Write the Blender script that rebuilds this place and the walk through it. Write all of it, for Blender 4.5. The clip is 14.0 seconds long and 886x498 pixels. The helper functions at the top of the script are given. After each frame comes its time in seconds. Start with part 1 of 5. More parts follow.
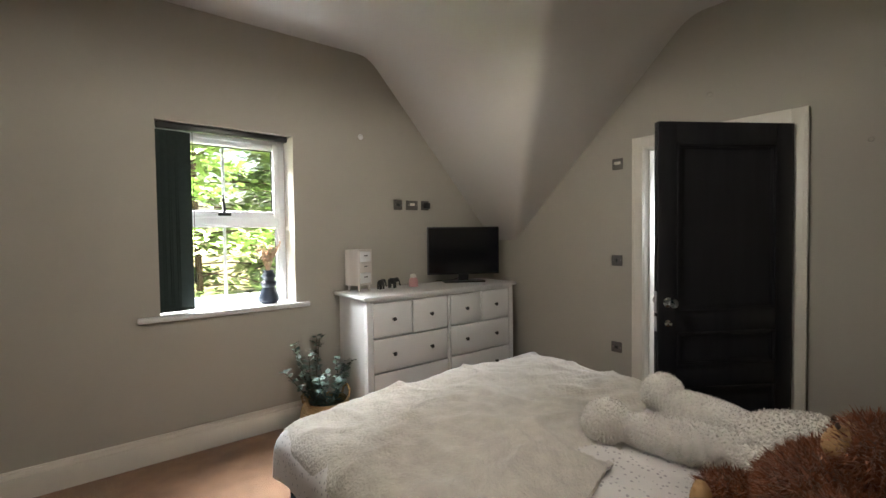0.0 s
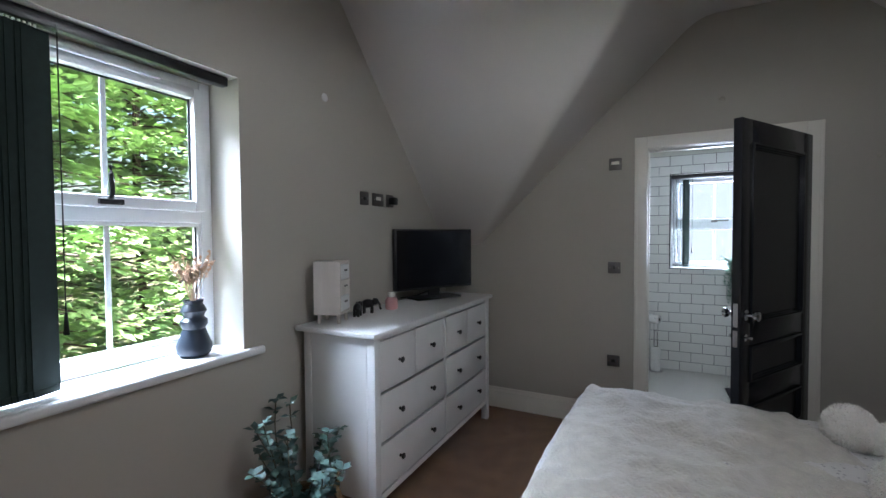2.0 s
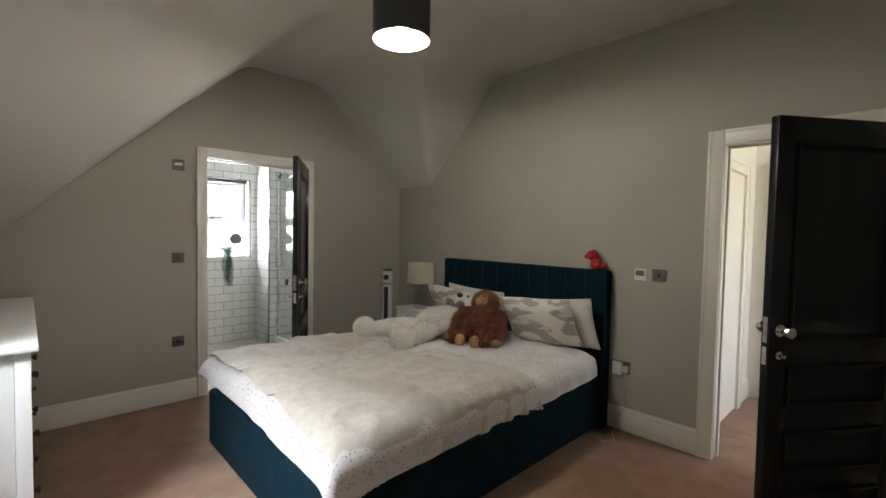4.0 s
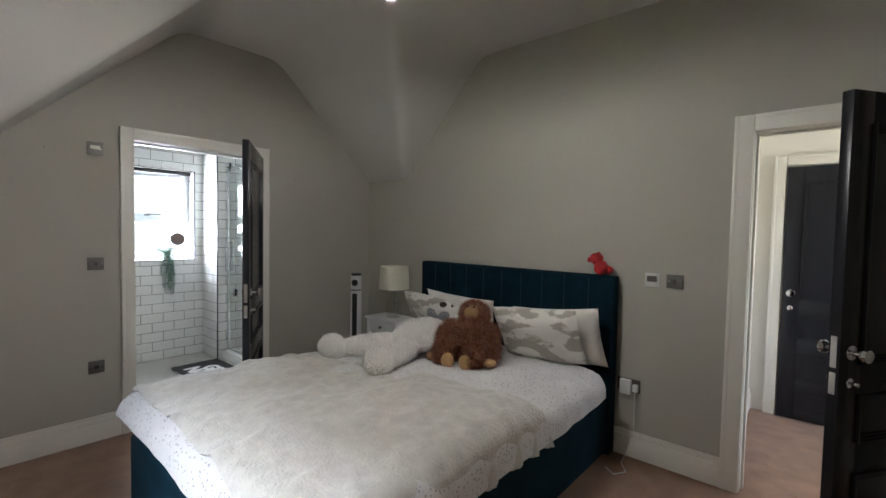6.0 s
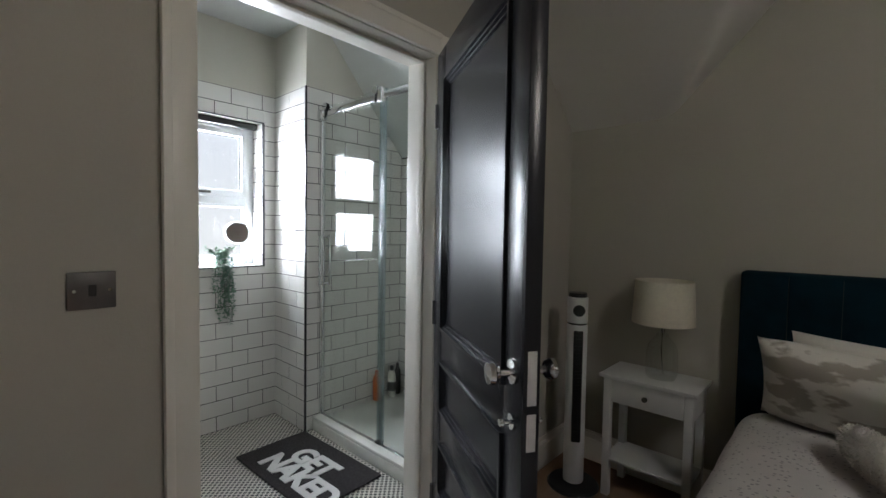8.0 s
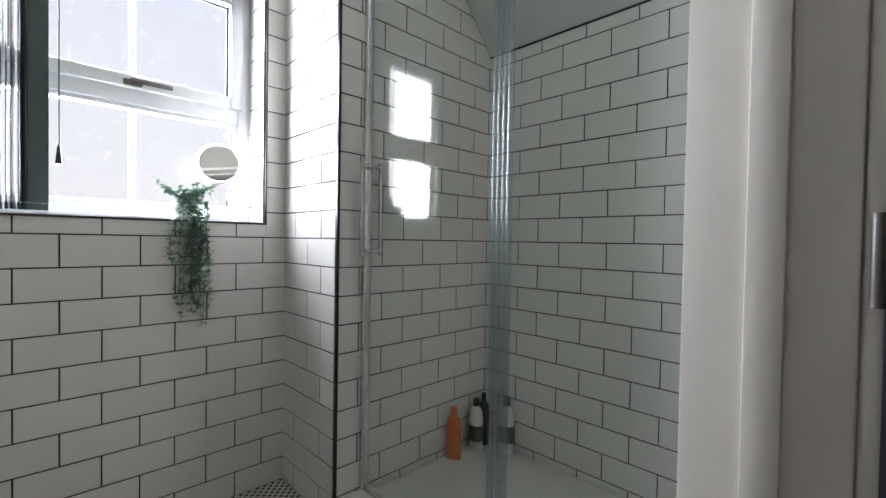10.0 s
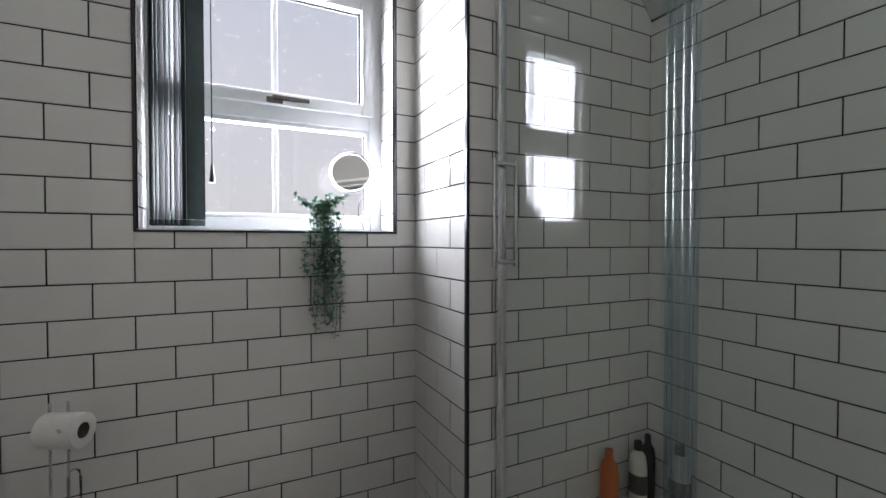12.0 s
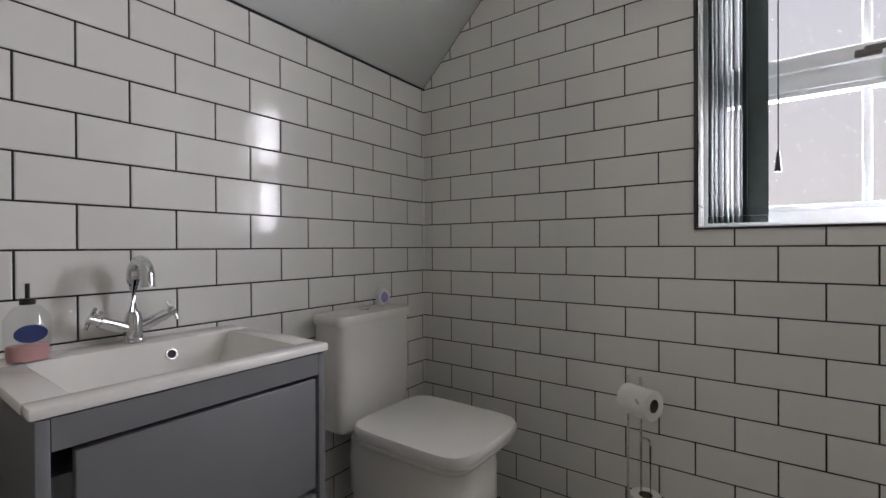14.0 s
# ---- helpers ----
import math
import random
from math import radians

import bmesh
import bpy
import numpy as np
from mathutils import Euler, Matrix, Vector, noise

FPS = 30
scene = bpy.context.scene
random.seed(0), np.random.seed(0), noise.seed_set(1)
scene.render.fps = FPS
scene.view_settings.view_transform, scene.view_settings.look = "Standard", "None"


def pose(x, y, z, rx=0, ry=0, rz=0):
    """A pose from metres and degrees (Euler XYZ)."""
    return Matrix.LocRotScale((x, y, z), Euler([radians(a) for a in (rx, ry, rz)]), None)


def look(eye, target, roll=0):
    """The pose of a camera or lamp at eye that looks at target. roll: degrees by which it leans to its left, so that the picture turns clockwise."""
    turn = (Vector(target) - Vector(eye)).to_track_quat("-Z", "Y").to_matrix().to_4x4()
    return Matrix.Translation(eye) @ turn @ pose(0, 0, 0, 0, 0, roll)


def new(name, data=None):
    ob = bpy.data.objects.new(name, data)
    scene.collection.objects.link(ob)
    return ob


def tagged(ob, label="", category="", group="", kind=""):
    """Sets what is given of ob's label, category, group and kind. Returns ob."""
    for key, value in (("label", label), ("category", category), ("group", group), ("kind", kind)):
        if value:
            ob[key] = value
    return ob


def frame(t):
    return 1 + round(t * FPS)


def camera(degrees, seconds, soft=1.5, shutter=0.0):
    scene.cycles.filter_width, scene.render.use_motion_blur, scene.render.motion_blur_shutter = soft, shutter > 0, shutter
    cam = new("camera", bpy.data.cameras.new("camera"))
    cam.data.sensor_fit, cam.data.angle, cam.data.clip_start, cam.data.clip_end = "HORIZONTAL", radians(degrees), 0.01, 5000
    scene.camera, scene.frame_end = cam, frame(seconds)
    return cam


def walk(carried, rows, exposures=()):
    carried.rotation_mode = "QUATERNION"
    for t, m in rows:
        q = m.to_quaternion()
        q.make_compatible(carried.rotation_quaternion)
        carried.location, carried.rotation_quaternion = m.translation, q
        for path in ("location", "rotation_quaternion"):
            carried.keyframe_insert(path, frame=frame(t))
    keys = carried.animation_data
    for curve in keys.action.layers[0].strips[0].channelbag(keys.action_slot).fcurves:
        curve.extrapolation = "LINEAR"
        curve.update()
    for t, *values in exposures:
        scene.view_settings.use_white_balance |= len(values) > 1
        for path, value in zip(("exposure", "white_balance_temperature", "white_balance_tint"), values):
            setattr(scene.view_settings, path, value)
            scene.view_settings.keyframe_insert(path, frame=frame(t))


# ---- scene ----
cam = camera(90.9, 14.0)
PATH = [
    (0, (-0.262, -0.140, 1.474), (0.974, 1.431, 1.413), -0.70),
    (0.5, (-0.149, 0.046, 1.512), (1.065, 1.633, 1.445), -0.85),
    (1, (-0.119, 0.415, 1.527), (1.124, 1.980, 1.456), -0.75),
    (1.5, (-0.217, 0.893, 1.527), (1.290, 2.207, 1.457), -0.50),
    (2, (-0.484, 1.459, 1.507), (1.296, 2.369, 1.446), -0.40),
    (2.5, (-0.750, 1.968, 1.490), (1.195, 2.433, 1.422), -0.20),
    (3, (-0.940, 2.357, 1.511), (1.050, 2.165, 1.433), 0.10),
    (3.5, (-1.127, 2.665, 1.542), (0.623, 1.700, 1.454), 1.10),
    (4, (-1.173, 2.764, 1.520), (0.269, 1.381, 1.440), 1.10),
    (4.2, (-1.177, 2.763, 1.514), (0.218, 1.333, 1.428), 0.65),
    (6.3, (-0.408, 2.42, 1.533), (0.911, 0.919, 1.45), 1.1),
    (6.5, (-0.163, 2.373, 1.538), (1.161, 0.877, 1.452), 1.1),
    (7, (0.51, 2.257, 1.539), (1.847, 0.772, 1.447), 1.2),
    (7.5, (1.206, 2.133, 1.476), (2.55, 0.655, 1.375), 0.9),
    (8, (1.82, 2.003, 1.403), (3.176, 0.535, 1.321), 0.9),
    (8.5, (2.405, 1.814, 1.284), (3.774, 0.358, 1.219), 0.7),
    (9, (2.818, 1.609, 1.152), (4.203, 0.166, 1.117), 0.6),
    (9.2, (2.923, 1.531, 1.114), (4.32, 0.101, 1.08), 0.7),
    (11.3, (3.186, 1.197, 1.055), (4.692, -0.118, 1.006), 0.9),
    (11.5, (3.216, 1.192, 1.057), (4.779, -0.055, 1.018), 0.6),
    (12, (3.28, 1.156, 1.095), (5.075, 0.273, 1.058), 0.0),
    (12.5, (3.316, 1.177, 1.086), (5.293, 0.874, 1.051), -0.3),
    (13, (3.313, 1.177, 1.08), (5.274, 1.57, 1.046), -0.6),
    (13.5, (3.313, 1.237, 1.086), (5.131, 2.072, 1.065), -0.5),
    (14, (3.311, 1.254, 1.073), (4.931, 2.427, 1.063), -0.3),
]
EXPOSURES = [(0, 2.6, 6500, 10), (1, 2.3, 6350, 10), (2, 2.05, 5350, 10), (3, 1.95, 5400, 10), (3.5, 1.9, 6100, 10), (4, 2.5, 6400, 10), (6.5, 2.55, 5750, 10), (7.5, 1.95, 6100, 10), (8.5, 1.8, 6150, 10),
             (9, 2.05, 6250, 13), (11.5, 1.5, 6250, 16), (12.5, 1.45, 6250, 18), (14, 1.5, 6500, 19)]
walk(cam, [(t, look(eye, target, roll)) for t, eye, target, roll in PATH], EXPOSURES)

# ---- world, sun, daylight at the windows, landing fill, exposure ----
world = bpy.data.worlds.new("sky")
scene.world = world
world.use_nodes = True
wn = world.node_tree.nodes
sky = wn.new("ShaderNodeTexSky")
sky.sky_type, sky.sun_disc, sky.sun_elevation, sky.sun_rotation = "NISHITA", False, radians(48), radians(200)
sky.dust_density, sky.air_density = 6.0, 1.6
wn["Background"].inputs[1].default_value = 0.15
world.node_tree.links.new(sky.outputs[0], wn["Background"].inputs[0])

sun = new("sun", bpy.data.lights.new("sun", "SUN"))
sun.data.energy, sun.data.angle, sun.data.color = 4.5, radians(3), (1, 0.95, 0.86)
sun.matrix_world = look((-2, -7, 9), (0, 0, 0))


def area(name, eye, target, w, h, watts, colour):
    lamp = new(name, bpy.data.lights.new(name, "AREA"))
    lamp.data.shape, lamp.data.size, lamp.data.size_y, lamp.data.energy, lamp.data.color = "RECTANGLE", w, h, watts, colour
    lamp.matrix_world = look(eye, target)
    return lamp


area("sky_at_bedroom_window", (0.3, 4.75, 3.9), (0.5, 3.2, 1.3), 2.6, 1.6, 560, (0.93, 0.97, 1.0))
area("sky_at_bathroom_window", (5.31, 0.984, 1.645), (4.3, 0.984, 1.645), 0.87, 1.03, 29, (0.91, 0.945, 1.0))
# Added fill that brightens the dark landing; no window is known there.
area("landing_fill", (-2.2 - 0.6, -1.15, 1.7), (0.0, -1.15, 1.3), 1.2, 1.2, 7, (0.95, 0.97, 1.0))
bulb_light = new("pendant_bulb_light", bpy.data.lights.new("pendant_bulb_light", "POINT"))
bulb_light.data.energy, bulb_light.data.color, bulb_light.data.shadow_soft_size = 10, (1.0, 0.93, 0.82), 0.03
bulb_light.location = (0.68, 1.32, 2.52)

# ---- materials ----


def material(name, colour, rough=0.6, metal=0.0, colour2=None, scale=6.0, bump=0.0, bump_scale=60.0, spread=0.12, sheen=0.0, coat=0.0, vary=0.0, stretch=None, spec=0.5, edge=0.18):
    m = bpy.data.materials.new(name)
    m.use_nodes = True
    n, l = m.node_tree.nodes, m.node_tree.links
    p = n["Principled BSDF"]
    p.inputs["Roughness"].default_value, p.inputs["Metallic"].default_value = rough, metal
    p.inputs["Sheen Weight"].default_value, p.inputs["Coat Weight"].default_value = sheen, coat
    p.inputs["Specular IOR Level"].default_value = spec
    co = n.new("ShaderNodeTexCoord")
    src = co.outputs["Object"]
    if stretch:
        mp = n.new("ShaderNodeMapping")
        mp.inputs["Scale"].default_value = stretch
        l.new(src, mp.inputs[0])
        src = mp.outputs[0]
    t = n.new("ShaderNodeTexNoise")
    t.inputs["Scale"].default_value, t.inputs["Detail"].default_value = scale, 6
    l.new(src, t.inputs["Vector"])
    r = n.new("ShaderNodeValToRGB")
    c2 = colour2 or tuple(c * (1 - spread) for c in colour)
    r.color_ramp.elements[0].position, r.color_ramp.elements[1].position = 0.5 - edge, 0.5 + edge
    r.color_ramp.elements[0].color, r.color_ramp.elements[1].color = (*c2, 1), (*colour, 1)
    l.new(t.outputs[0], r.inputs[0])
    out = r.outputs[0]
    if vary:
        oi, hs, mr = n.new("ShaderNodeObjectInfo"), n.new("ShaderNodeHueSaturation"), n.new("ShaderNodeMapRange")
        mr.inputs[3].default_value, mr.inputs[4].default_value = 1 - vary, 1 + vary
        l.new(oi.outputs["Random"], mr.inputs[0])
        l.new(mr.outputs[0], hs.inputs["Value"])
        l.new(out, hs.inputs["Color"])
        out = hs.outputs[0]
    l.new(out, p.inputs["Base Color"])
    if bump:
        b, t2 = n.new("ShaderNodeBump"), n.new("ShaderNodeTexNoise")
        t2.inputs["Scale"].default_value, t2.inputs["Detail"].default_value = bump_scale, 4
        l.new(src, t2.inputs["Vector"])
        b.inputs["Strength"].default_value, b.inputs["Distance"].default_value = bump, 0.01
        l.new(t2.outputs[0], b.inputs["Height"])
        l.new(b.outputs[0], p.inputs["Normal"])
    return m


def glass(name, tint, gloss=0.03, rough=0.0):
    """A thin pane: clear, with a mirror share that grows at grazing angles."""
    m = bpy.data.materials.new(name)
    m.use_nodes = True
    n, l = m.node_tree.nodes, m.node_tree.links
    n.remove(n["Principled BSDF"])
    a, b, mix, lw = n.new("ShaderNodeBsdfTransparent"), n.new("ShaderNodeBsdfGlossy"), n.new("ShaderNodeMixShader"), n.new("ShaderNodeLayerWeight")
    pw, ma = n.new("ShaderNodeMath"), n.new("ShaderNodeMath")
    pw.operation, pw.inputs[1].default_value = "POWER", 4.0
    ma.operation, ma.inputs[1].default_value, ma.inputs[2].default_value = "MULTIPLY_ADD", 0.55, gloss
    a.inputs[0].default_value, b.inputs["Roughness"].default_value = (*tint, 1), rough
    l.new(lw.outputs["Facing"], pw.inputs[0])
    l.new(pw.outputs[0], ma.inputs[0])
    l.new(ma.outputs[0], mix.inputs[0])
    l.new(a.outputs[0], mix.inputs[1])
    l.new(b.outputs[0], mix.inputs[2])
    l.new(mix.outputs[0], n["Material Output"].inputs[0])
    return m


def speckled(name, ground, dots, scale, cut, bump=0.0):
    """Cloth with small scattered dots, or a dotted mosaic."""
    m = material(name, ground, 0.9, spread=0.06, scale=9, sheen=0.2)
    n, l = m.node_tree.nodes, m.node_tree.links
    p = n["Principled BSDF"]
    under = p.inputs["Base Color"].links[0].from_socket
    co, v, lt, mx = n.new("ShaderNodeTexCoord"), n.new("ShaderNodeTexVoronoi"), n.new("ShaderNodeMath"), n.new("ShaderNodeMix")
    v.inputs["Scale"].default_value, v.inputs["Randomness"].default_value = scale, 0.75
    lt.operation, lt.inputs[1].default_value = "LESS_THAN", cut
    mx.data_type = "RGBA"
    mx.inputs[7].default_value = (*dots, 1)
    l.new(co.outputs["Object"], v.inputs["Vector"])
    l.new(v.outputs["Distance"], lt.inputs[0])
    l.new(lt.outputs[0], mx.inputs[0])
    l.new(under, mx.inputs[6])
    l.new(mx.outputs[2], p.inputs["Base Color"])
    return m


M_WALL = material("greige_wall_paint", (0.43, 0.405, 0.35), 0.75, scale=1.3, spread=0.06, bump=0.06, bump_scale=140)
M_CEIL = material("ceiling_paint", (0.60, 0.575, 0.55), 0.8, scale=1.1, spread=0.05, bump=0.05, bump_scale=90)
M_BATHCEIL = material("bath_ceiling_paint", (0.62, 0.64, 0.62), 0.7, scale=1.5, spread=0.04)
M_BATHWALL = material("bath_wall_paint", (0.55, 0.53, 0.46), 0.7, scale=1.5, spread=0.05)
M_TRIM = material("cream_gloss_trim", (0.78, 0.75, 0.68), 0.35, scale=3, spread=0.05, bump=0.02, bump_scale=30)
M_WHITE = material("white_lacquer", (0.74, 0.74, 0.74), 0.4, scale=5, spread=0.05, bump=0.03, bump_scale=50)
M_UPVC = material("upvc", (0.80, 0.82, 0.84), 0.3, scale=4, spread=0.04)
M_CARPET = material("brown_carpet", (0.30, 0.165, 0.09), 0.95, colour2=(0.20, 0.105, 0.058), scale=7, bump=0.6, bump_scale=420, sheen=0.2)
M_DOOR = material("charcoal_gloss_paint", (0.020, 0.020, 0.024), 0.27, spec=0.3, scale=14, spread=0.2, bump=0.03, bump_scale=25, stretch=(1, 1, 0.1))
M_CHROME = material("chrome", (0.75, 0.75, 0.76), 0.12, 1.0, scale=8, spread=0.06)
M_STEEL = material("brushed_steel", (0.16, 0.15, 0.145), 0.45, 1.0, scale=40, spread=0.15)
M_BLACK = material("black_plastic", (0.012, 0.012, 0.013), 0.35, spread=0.2)
M_SCREEN = material("tv_screen", (0.006, 0.006, 0.008), 0.12, spread=0.1)
M_BLIND = material("dark_green_blind", (0.012, 0.026, 0.022), 0.8, scale=40, spread=0.25, bump=0.1, bump_scale=300)
M_TEAL = material("teal_velvet", (0.004, 0.021, 0.033), 0.9, colour2=(0.0025, 0.013, 0.021), scale=9, spec=0.12, bump=0.08, bump_scale=200)
M_DUVET = speckled("dotted_duvet", (0.66, 0.63, 0.63), (0.36, 0.34, 0.36), 48, 0.24)
M_THROW = material("fleece_throw", (0.58, 0.54, 0.49), 0.95, colour2=(0.48, 0.445, 0.41), scale=16, sheen=0.4, bump=0.7, bump_scale=75)
M_PILLOW = material("leaf_print_pillow", (0.74, 0.71, 0.66), 0.9, colour2=(0.40, 0.36, 0.31), edge=0.03, scale=6.5, sheen=0.2, bump=0.1, bump_scale=120, stretch=(1, 0.6, 2.2))
M_PILLOWP = material("plain_pillow", (0.72, 0.68, 0.63), 0.9, scale=8, spread=0.08, sheen=0.2)
M_FURW = material("white_plush", (0.85, 0.81, 0.77), 0.95, scale=18, spread=0.10, sheen=0.5, bump=1.0, bump_scale=90)
M_FURB = material("rust_plush", (0.27, 0.085, 0.028), 0.95, colour2=(0.15, 0.045, 0.016), scale=35, sheen=0.3, bump=0.5, bump_scale=140)
M_FACE = material("tan_felt", (0.42, 0.25, 0.12), 0.9, scale=30, spread=0.15)
M_DARKFUR = material("dark_nose", (0.05, 0.025, 0.018), 0.7, spread=0.2)
M_GREYBOW = material("grey_bow", (0.16, 0.16, 0.17), 0.9, colour2=(0.30, 0.30, 0.31), scale=60)
M_LEAF = material("eucalyptus_leaf", (0.075, 0.125, 0.105), 0.6, colour2=(0.035, 0.065, 0.055), scale=8)
M_TRAIL = material("trailing_leaf", (0.20, 0.34, 0.24), 0.6, colour2=(0.10, 0.19, 0.13), scale=18)
M_STEM = material("stem", (0.10, 0.085, 0.05), 0.8, spread=0.2)
M_BASKET = material("seagrass", (0.46, 0.31, 0.15), 0.85, colour2=(0.27, 0.17, 0.08), scale=30, bump=0.6, bump_scale=90, stretch=(1, 1, 4))
M_VASE = material("dark_blue_ceramic", (0.018, 0.026, 0.042), 0.4, scale=10, spread=0.2)
M_DRY = material("dried_grass", (0.62, 0.40, 0.27), 0.95, colour2=(0.70, 0.55, 0.42), scale=30)
M_PINK = material("pink_bottle", (0.62, 0.33, 0.33), 0.35, scale=8)
M_WOODPALE = material("pale_washed_wood", (0.64, 0.59, 0.55), 0.6, colour2=(0.50, 0.45, 0.41), scale=10, stretch=(1, 1, 0.15))
M_SHADE = material("dark_shade_fabric", (0.055, 0.055, 0.062), 0.8, scale=80, spread=0.15)
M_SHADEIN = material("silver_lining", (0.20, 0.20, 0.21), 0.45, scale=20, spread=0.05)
M_LINEN = material("cream_linen_shade", (0.72, 0.67, 0.55), 0.85, scale=60, spread=0.08)
M_RED = material("red_plush", (0.55, 0.022, 0.03), 0.7, colour2=(0.30, 0.012, 0.02), scale=30)
M_MATRUG = material("charcoal_bath_mat", (0.055, 0.048, 0.05), 0.95, colour2=(0.035, 0.03, 0.032), scale=60, bump=0.8, bump_scale=220)
M_LETTER = material("white_pile", (0.82, 0.80, 0.78), 0.95, scale=60, spread=0.06, bump=0.5, bump_scale=220)
M_TILE = material("white_glazed_tile", (0.74, 0.725, 0.69), 0.09, spec=0.35, scale=3.0, spread=0.03, bump=0.02, bump_scale=14, vary=0.02)
M_GROUT = material("dark_grout", (0.010, 0.010, 0.011), 0.85, spread=0.2, scale=30)
M_EDGE = material("black_tile_trim", (0.010, 0.010, 0.014), 0.3, spread=0.1)
M_CERAMIC = material("white_ceramic", (0.78, 0.76, 0.72), 0.12, scale=2, spread=0.03)
M_GREY = material("grey_vanity_lacquer", (0.17, 0.17, 0.178), 0.42, scale=6, spread=0.05)
M_TRAY = material("shower_tray_stone", (0.78, 0.77, 0.72), 0.4, scale=12, spread=0.06)
M_PAPER = material("toilet_paper", (0.82, 0.80, 0.76), 0.95, scale=40, spread=0.05, bump=0.15, bump_scale=120)
M_ORANGE = material("orange_bottle", (0.62, 0.15, 0.035), 0.3, scale=6)
M_CREAMB = material("cream_bottle", (0.74, 0.71, 0.62), 0.35, scale=6, spread=0.04)
M_BLUE = material("blue_label", (0.03, 0.05, 0.16), 0.4, spread=0.1)
M_LILAC = material("lilac_gel", (0.36, 0.28, 0.60), 0.3, spread=0.1)
M_WINGLASS = glass("window_glass", (0.985, 0.99, 0.985), 0.02)
M_SHGLASS = glass("shower_glass", (0.962, 0.984, 0.976), 0.02)
M_SEAL = glass("seal_plastic", (0.80, 0.86, 0.88), 0.16, 0.25)
M_CLEAR = glass("clear_lamp_glass", (0.96, 0.97, 0.965), 0.06)
M_MIRROR = material("mirror", (0.85, 0.86, 0.86), 0.02, 1.0, spread=0.01)
M_BRICK = material("red_brick", (0.42, 0.17, 0.09), 0.9, colour2=(0.30, 0.11, 0.06), scale=20, bump=0.3, bump_scale=60)
M_BARK = material("bark", (0.12, 0.085, 0.06), 0.95, scale=12, spread=0.4, bump=0.6, bump_scale=30)
M_FOLIAGE = material("fresh_foliage", (0.36, 0.48, 0.17), 0.55, colour2=(0.22, 0.34, 0.11), scale=1.7)
M_GRASS = material("rough_grass", (0.14, 0.15, 0.05), 0.95, colour2=(0.24, 0.19, 0.10), scale=0.8, bump=0.5, bump_scale=20)
M_TWIG = material("dry_twigs", (0.40, 0.30, 0.18), 0.9, colour2=(0.25, 0.18, 0.10), scale=4)
M_BULB = bpy.data.materials.new("lit_bulb")
M_BULB.use_nodes = True
M_BULB.node_tree.nodes["Principled BSDF"].inputs["Emission Color"].default_value = (1.0, 0.93, 0.82, 1)
M_BULB.node_tree.nodes["Principled BSDF"].inputs["Emission Strength"].default_value = 8


def mosaic_material():
    """White dot mosaic: small pale pieces with dark corners in a straight grid."""
    m = material("dot_mosaic_floor", (0.70, 0.67, 0.60), 0.3, scale=5, spread=0.06)
    n, l = m.node_tree.nodes, m.node_tree.links
    p = n["Principled BSDF"]
    under = p.inputs["Base Color"].links[0].from_socket
    co, mp, v, lt, mx = n.new("ShaderNodeTexCoord"), n.new("ShaderNodeMapping"), n.new("ShaderNodeTexVoronoi"), n.new("ShaderNodeMath"), n.new("ShaderNodeMix")
    mp.inputs["Rotation"].default_value = (0, 0, radians(45))
    v.inputs["Scale"].default_value, v.inputs["Randomness"].default_value = 42, 0.0
    v.voronoi_dimensions = "2D"
    lt.operation, lt.inputs[1].default_value = "LESS_THAN", 0.36
    mx.data_type = "RGBA"
    mx.inputs[7].default_value = (0.035, 0.032, 0.03, 1)
    l.new(co.outputs["Object"], mp.inputs[0])
    l.new(mp.outputs[0], v.inputs["Vector"])
    l.new(v.outputs["Distance"], lt.inputs[0])
    l.new(lt.outputs[0], mx.inputs[0])
    l.new(under, mx.inputs[6])
    l.new(mx.outputs[2], p.inputs["Base Color"])
    return m


M_MOSAIC = mosaic_material()

# ---- mesh helpers ----


def box(bm, x0, y0, z0, x1, y1, z1, bevel=0.0, m=None, seg=2):
    """A box between two corners, with rounded edges, into bm; m moves it."""
    r = bmesh.ops.create_cube(bm, size=1, matrix=Matrix.Translation(((x0 + x1) / 2, (y0 + y1) / 2, (z0 + z1) / 2)) @ Matrix.Diagonal((x1 - x0, y1 - y0, z1 - z0, 1)))
    vs = r["verts"]
    if bevel:
        es = list({e for v in vs for e in v.link_edges})
        r = bmesh.ops.bevel(bm, geom=es, offset=bevel, segments=seg, affect="EDGES", profile=0.5)
        vs = list({v for f in r["faces"] for v in f.verts} | {v for v in vs if v.is_valid})
    if m is not None:
        bmesh.ops.transform(bm, matrix=m, verts=vs)
    return bm


def boxes(*rows, bevel=0.0):
    bm = bmesh.new()
    for r in rows:
        box(bm, *r, bevel=bevel)
    return bm


def rod(bm, a, b, r, r2=None, n=10):
    a, b = Vector(a), Vector(b)
    m = Matrix.Translation((a + b) / 2) @ (b - a).to_track_quat("Z", "Y").to_matrix().to_4x4()
    bmesh.ops.create_cone(bm, cap_ends=True, segments=n, radius1=r, radius2=r if r2 is None else r2, depth=(b - a).length, matrix=m)
    return bm


